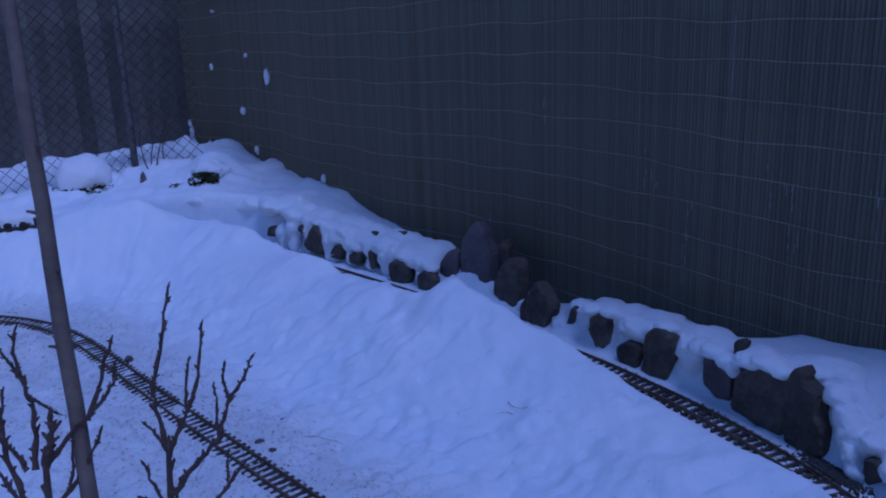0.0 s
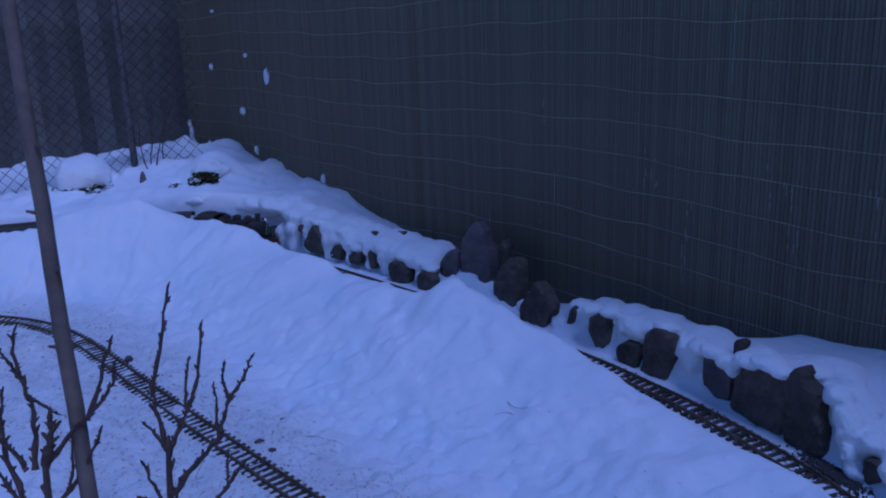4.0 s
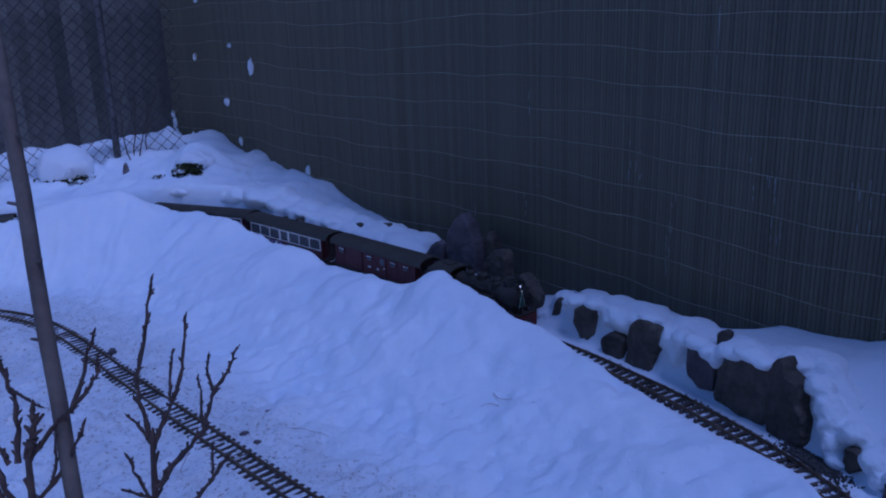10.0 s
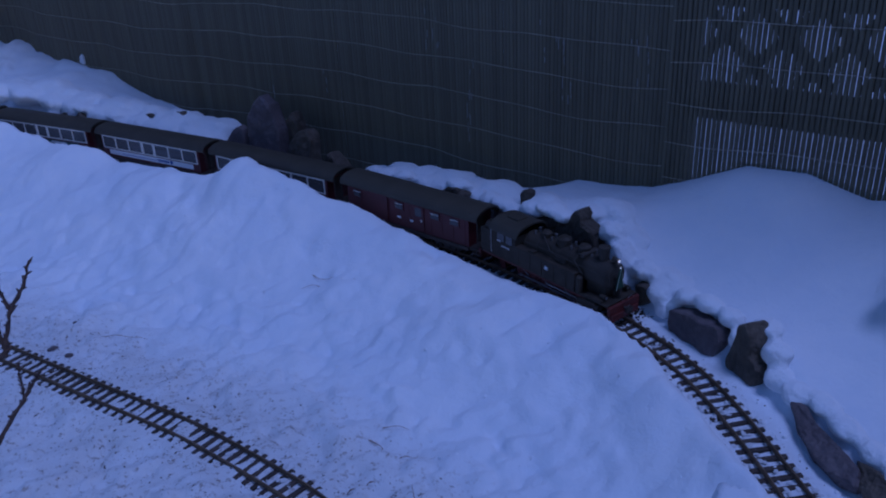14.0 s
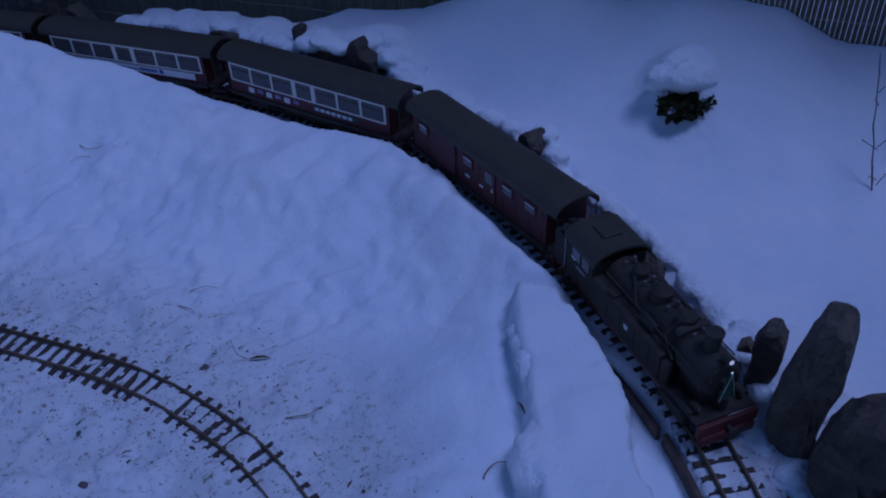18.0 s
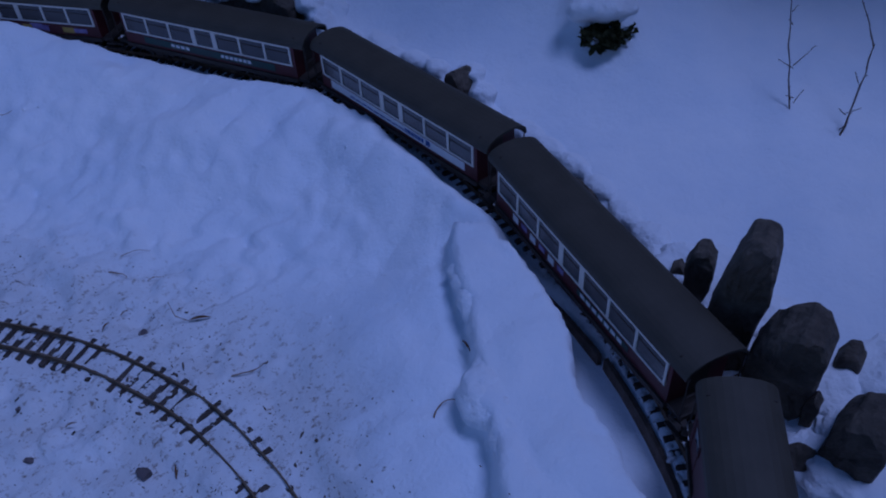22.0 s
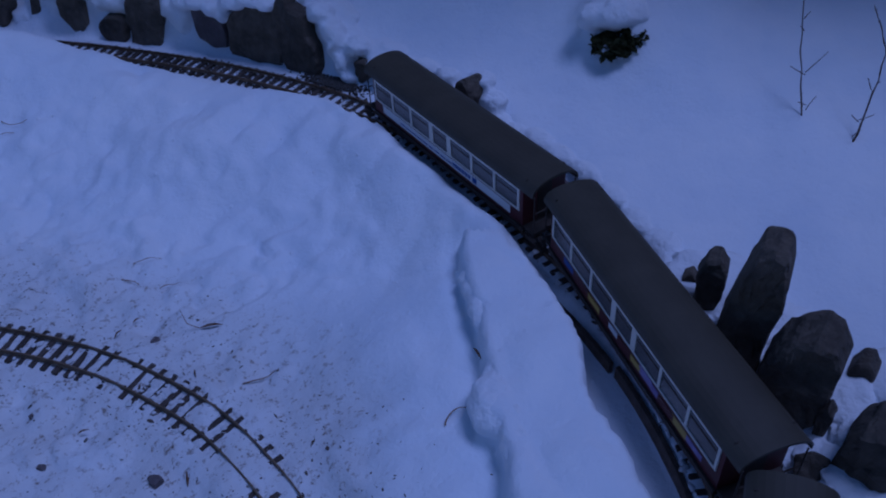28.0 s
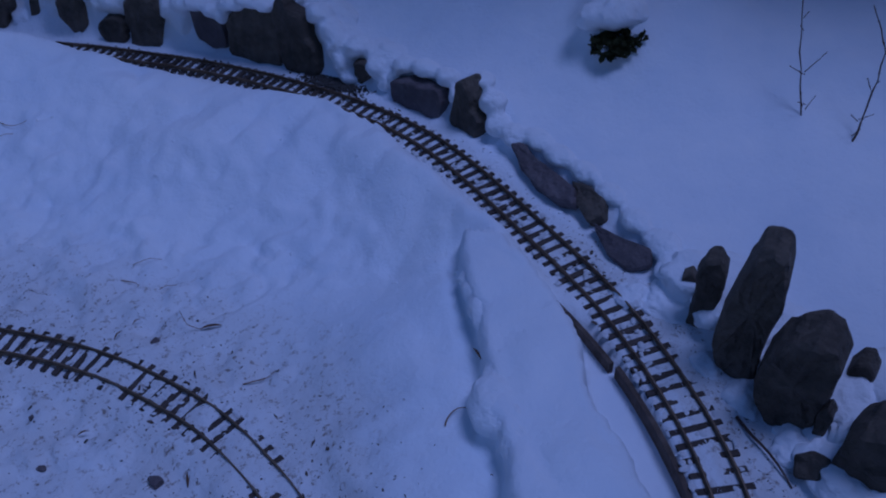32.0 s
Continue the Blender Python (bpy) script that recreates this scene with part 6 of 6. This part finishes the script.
        part("air_pump", bm, BLACK, root)
        bm = boxed(0.150, 0.200, side * 0.044 - 0.008, side * 0.044 + 0.008, 0.050, 0.056)
        part("step", bm, BLACK, root)
    # chimney, domes and fittings
    bm = rod(bmesh.new(), (0.160, 0, 0.128), (0.160, 0, 0.160), 0.0115, 0.0125, n=18)
    rod(bm, (0.160, 0, 0.160), (0.160, 0, 0.164), 0.0145, n=18)
    part("chimney", bm, SMOKEBOX, root)
    for x, r, h in ((0.100, 0.016, 0.150), (0.035, 0.018, 0.150), (-0.025, 0.014, 0.146)):
        bm = rod(bmesh.new(), (x, 0, 0.12), (x, 0, h - 0.006), r, n=18)
        rod(bm, (x, 0, h - 0.006), (x, 0, h), r, r * 0.55, n=18)
        part("dome", bm, BLACK, root)
    for x in (-0.055, 0.0, 0.065, 0.13):
        for y, h in ((0.008, 0.142), (-0.008, 0.137)):
            part("valve", rod(bmesh.new(), (x, y, 0.128), (x, y, h), 0.003, n=8), POST, root)
    bm = bmesh.new()
    for side in (-1, 1):
        tube(bm, [(0.10, side * 0.016, 0.135), (0.10, side * 0.036, 0.118), (0.13, side * 0.040, 0.095)], [0.002] * 3, 6)
        tube(bm, [(-0.02, side * 0.014, 0.135), (0.02, side * 0.035, 0.115), (0.09, side * 0.036, 0.112)], [0.0016] * 3, 6)
        box(bm, 0.04, 0.075, side * 0.034 - 0.006, side * 0.034 + 0.006, 0.100, 0.112)
    part("pipe", bm, SMOKEBOX, root)
    bm = boxed(0.108, 0.122, -0.028, 0.028, 0.128, 0.138, bevel=0.003)
    part("feedwater_heater", bm, SMOKEBOX, root)
    # cab and bunker
    cab = part("cab", extrude_profile(bmesh.new(), [(-0.052, 0.050), (-0.052, 0.121), (0.052, 0.121), (0.052, 0.050)], -0.170, -0.085), BLACK, root)
    for side in (-1, 1):
        panel(cab, -0.150, -0.125, side * 0.052, side, 0.094, 0.116, GLASS, "pane", "", 0.001)
        panel(cab, -0.118, -0.095, side * 0.052, side, 0.094, 0.116, GLASS, "pane", "", 0.001)
        panel(cab, -0.150, -0.138, side * 0.052, side, 0.093, 0.0965, WHITE, "sill", "pale strip on the window sill", 0.0022)
        panel(cab, -0.135, -0.105, side * 0.052, side, 0.080, 0.084, CHROME, "lettering_bar", "", 0.001)
        bm = rod(bmesh.new(), (-0.172, side * 0.055, 0.055), (-0.172, side * 0.055, 0.12), 0.001, n=5)
        part("grab_rail", bm, CHROME, cab)
        bm = boxed(-0.168, -0.145, side * 0.050 - 0.006, side * 0.050 + 0.006, 0.018, 0.021)
        part("step", bm, DARK, root)
    bm = extrude_profile(bmesh.new(), arch(0.056, 0.120, 0.028), -0.178, -0.076)
    box(bm, -0.15, -0.11, -0.018, 0.018, 0.143, 0.152, bevel=0.002)
    part("cab_roof", bm, ROOF, cab, "dark grey arched cab roof")
    bm = boxed(-0.215, -0.170, -0.052, 0.052, 0.050, 0.112, bevel=0.002)
    bunker = part("coal_bunker", bm, BLACK, root)
    bm = bmesh.new()
    rng = random.Random(2)
    for k in range(40):
        m = Matrix.Translation((rng.uniform(-0.208, -0.178), rng.uniform(-0.044, 0.044), rng.uniform(0.110, 0.122))) @ Euler((rng.random() * 6, rng.random() * 6, 0)).to_matrix().to_4x4()
        bmesh.ops.create_cube(bm, size=rng.uniform(0.008, 0.014), matrix=m)
    tagged(part("coal", bm, SMOKEBOX, bunker), kind="stuff")
    # lamps and the little tree
    for y, z, on in ((0.0, 0.142, True), (-0.038, 0.060, False), (0.038, 0.060, False)):
        bm = rod(bmesh.new(), (0.186, y, z), (0.203, y, z), 0.0058, n=14)
        lamp = part("headlight", bm, BLACK, root)
        bm = rod(bmesh.new(), (0.203, y, z), (0.2045, y, z), 0.0036, n=14)
        part("lens", bm, LAMP_ON if on else CHROME, lamp, "lit warm lamp" if on else "")
    bm = bmesh.new()
    out = [(-0.013, 0.074), (0.013, 0.074), (0.009, 0.084), (0.0105, 0.084), (0.006, 0.098), (0.0075, 0.098), (0.001, 0.124), (-0.001, 0.124), (-0.0075, 0.098), (-0.006, 0.098), (-0.0105, 0.084), (-0.009, 0.084)]
    extrude_profile(bm, out, 0.206, 0.210)
    tree = part("fir_tree", bm, FIR, root, "small green flat fir tree ornament")
    bm = bmesh.new()
    tube(bm, [(0.2108, -0.0135, 0.074), (0.2108, -0.0105, 0.085), (0.2108, -0.0075, 0.098), (0.2108, 0, 0.126), (0.2108, 0.0075, 0.098), (0.2108, 0.0105, 0.085), (0.2108, 0.0135, 0.074)], [0.0007] * 7, 5)
    part("tinsel", bm, TINSEL, tree, "pale tinsel edge")
    bm = bmesh.new()
    bmesh.ops.create_icosphere(bm, subdivisions=1, radius=0.0018, matrix=Matrix.Translation((0.209, 0, 0.127)))
    part("star", bm, LAMP_ON, tree, "lit star")
    bm = boxed(0.196, 0.212, -0.003, 0.003, 0.046, 0.076)
    part("tree_stand", bm, DARK, tree)
    return root, rods


ENGINE, RODS = locomotive()
VAN = baggage_coach()
COACHES = [passenger_coach("maroon passenger coach with cream windows and dark painted adverts", dark_advert),
           passenger_coach("maroon passenger coach with cream windows and a white and blue banner", banner_advert),
           passenger_coach("maroon passenger coach with cream windows and a dark green advert", green_advert),
           passenger_coach("maroon passenger coach with cream windows and violet painted adverts", painted_advert),
           passenger_coach("last maroon passenger coach with a white and blue banner", banner_advert)]

# how far the train's front has come along the upper track
WAY = [(0.0, 3.73), (3.0, 4.575), (6.0, 5.37), (12.0, 6.985), (17.5, 8.40), (19.0, 8.78), (22.5, 9.815), (28.0, 11.572), (32.0, 12.84)]


def way(t):
    """Smooth distance of the front at time t."""
    ts, ss = [w[0] for w in WAY], [w[1] for w in WAY]
    k = max(0, min(len(ts) - 2, int(np.searchsorted(ts, t)) - 1))

    def slope(i):
        if i == 0:
            return (ss[1] - ss[0]) / (ts[1] - ts[0])
        if i == len(ts) - 1:
            return (ss[-1] - ss[-2]) / (ts[-1] - ts[-2])
        return (ss[i + 1] - ss[i - 1]) / (ts[i + 1] - ts[i - 1])

    h = ts[k + 1] - ts[k]
    u = (t - ts[k]) / h
    return ss[k] * (1 + 2 * u) * (1 - u) ** 2 + slope(k) * h * u * (1 - u) ** 2 + ss[k + 1] * u * u * (3 - 2 * u) + slope(k + 1) * h * u * u * (u - 1)


def on_track(s, half):
    """The pose of a vehicle whose middle is s along the track, with bogies half apart."""
    a, b = UPPER.at(s - half), UPPER.at(s + half)
    return Matrix.Translation(((a[0] + b[0]) / 2, (a[1] + b[1]) / 2, RAIL_Z)) @ Matrix.Rotation(math.atan2(b[1] - a[1], b[0] - a[0]), 4, "Z")


BACK = [(ENGINE, 0.235, 0.09), (VAN, 0.735, 0.147)] + [(c, 1.310 + 0.594 * k, 0.168) for k, c in enumerate(COACHES)]


def motions():
    for ob, back, half in BACK:
        walk(ob, [(t, on_track(way(t) - back, half)) for t in np.arange(0, 32.01, 0.25).tolist()])
    ticks = np.arange(0, 32.01, 0.05).tolist()
    turned = [way(t) for t in ticks]
    for w, r, root in WHEELS:
        base = w.matrix_basis.copy()
        walk(w, [(t, base @ Matrix.Rotation(s / r, 4, "Y")) for t, s in zip(ticks, turned)])
    for k, ob in enumerate(RODS):
        rows = []
        for t in ticks:
            a = way(t) / 0.0205 + k * math.pi / 2
            rows.append((t, Matrix.Translation((0.004 + 0.009 * math.cos(a), 0, 0.0205 - 0.009 * math.sin(a)))))
        walk(ob, rows)


motions()
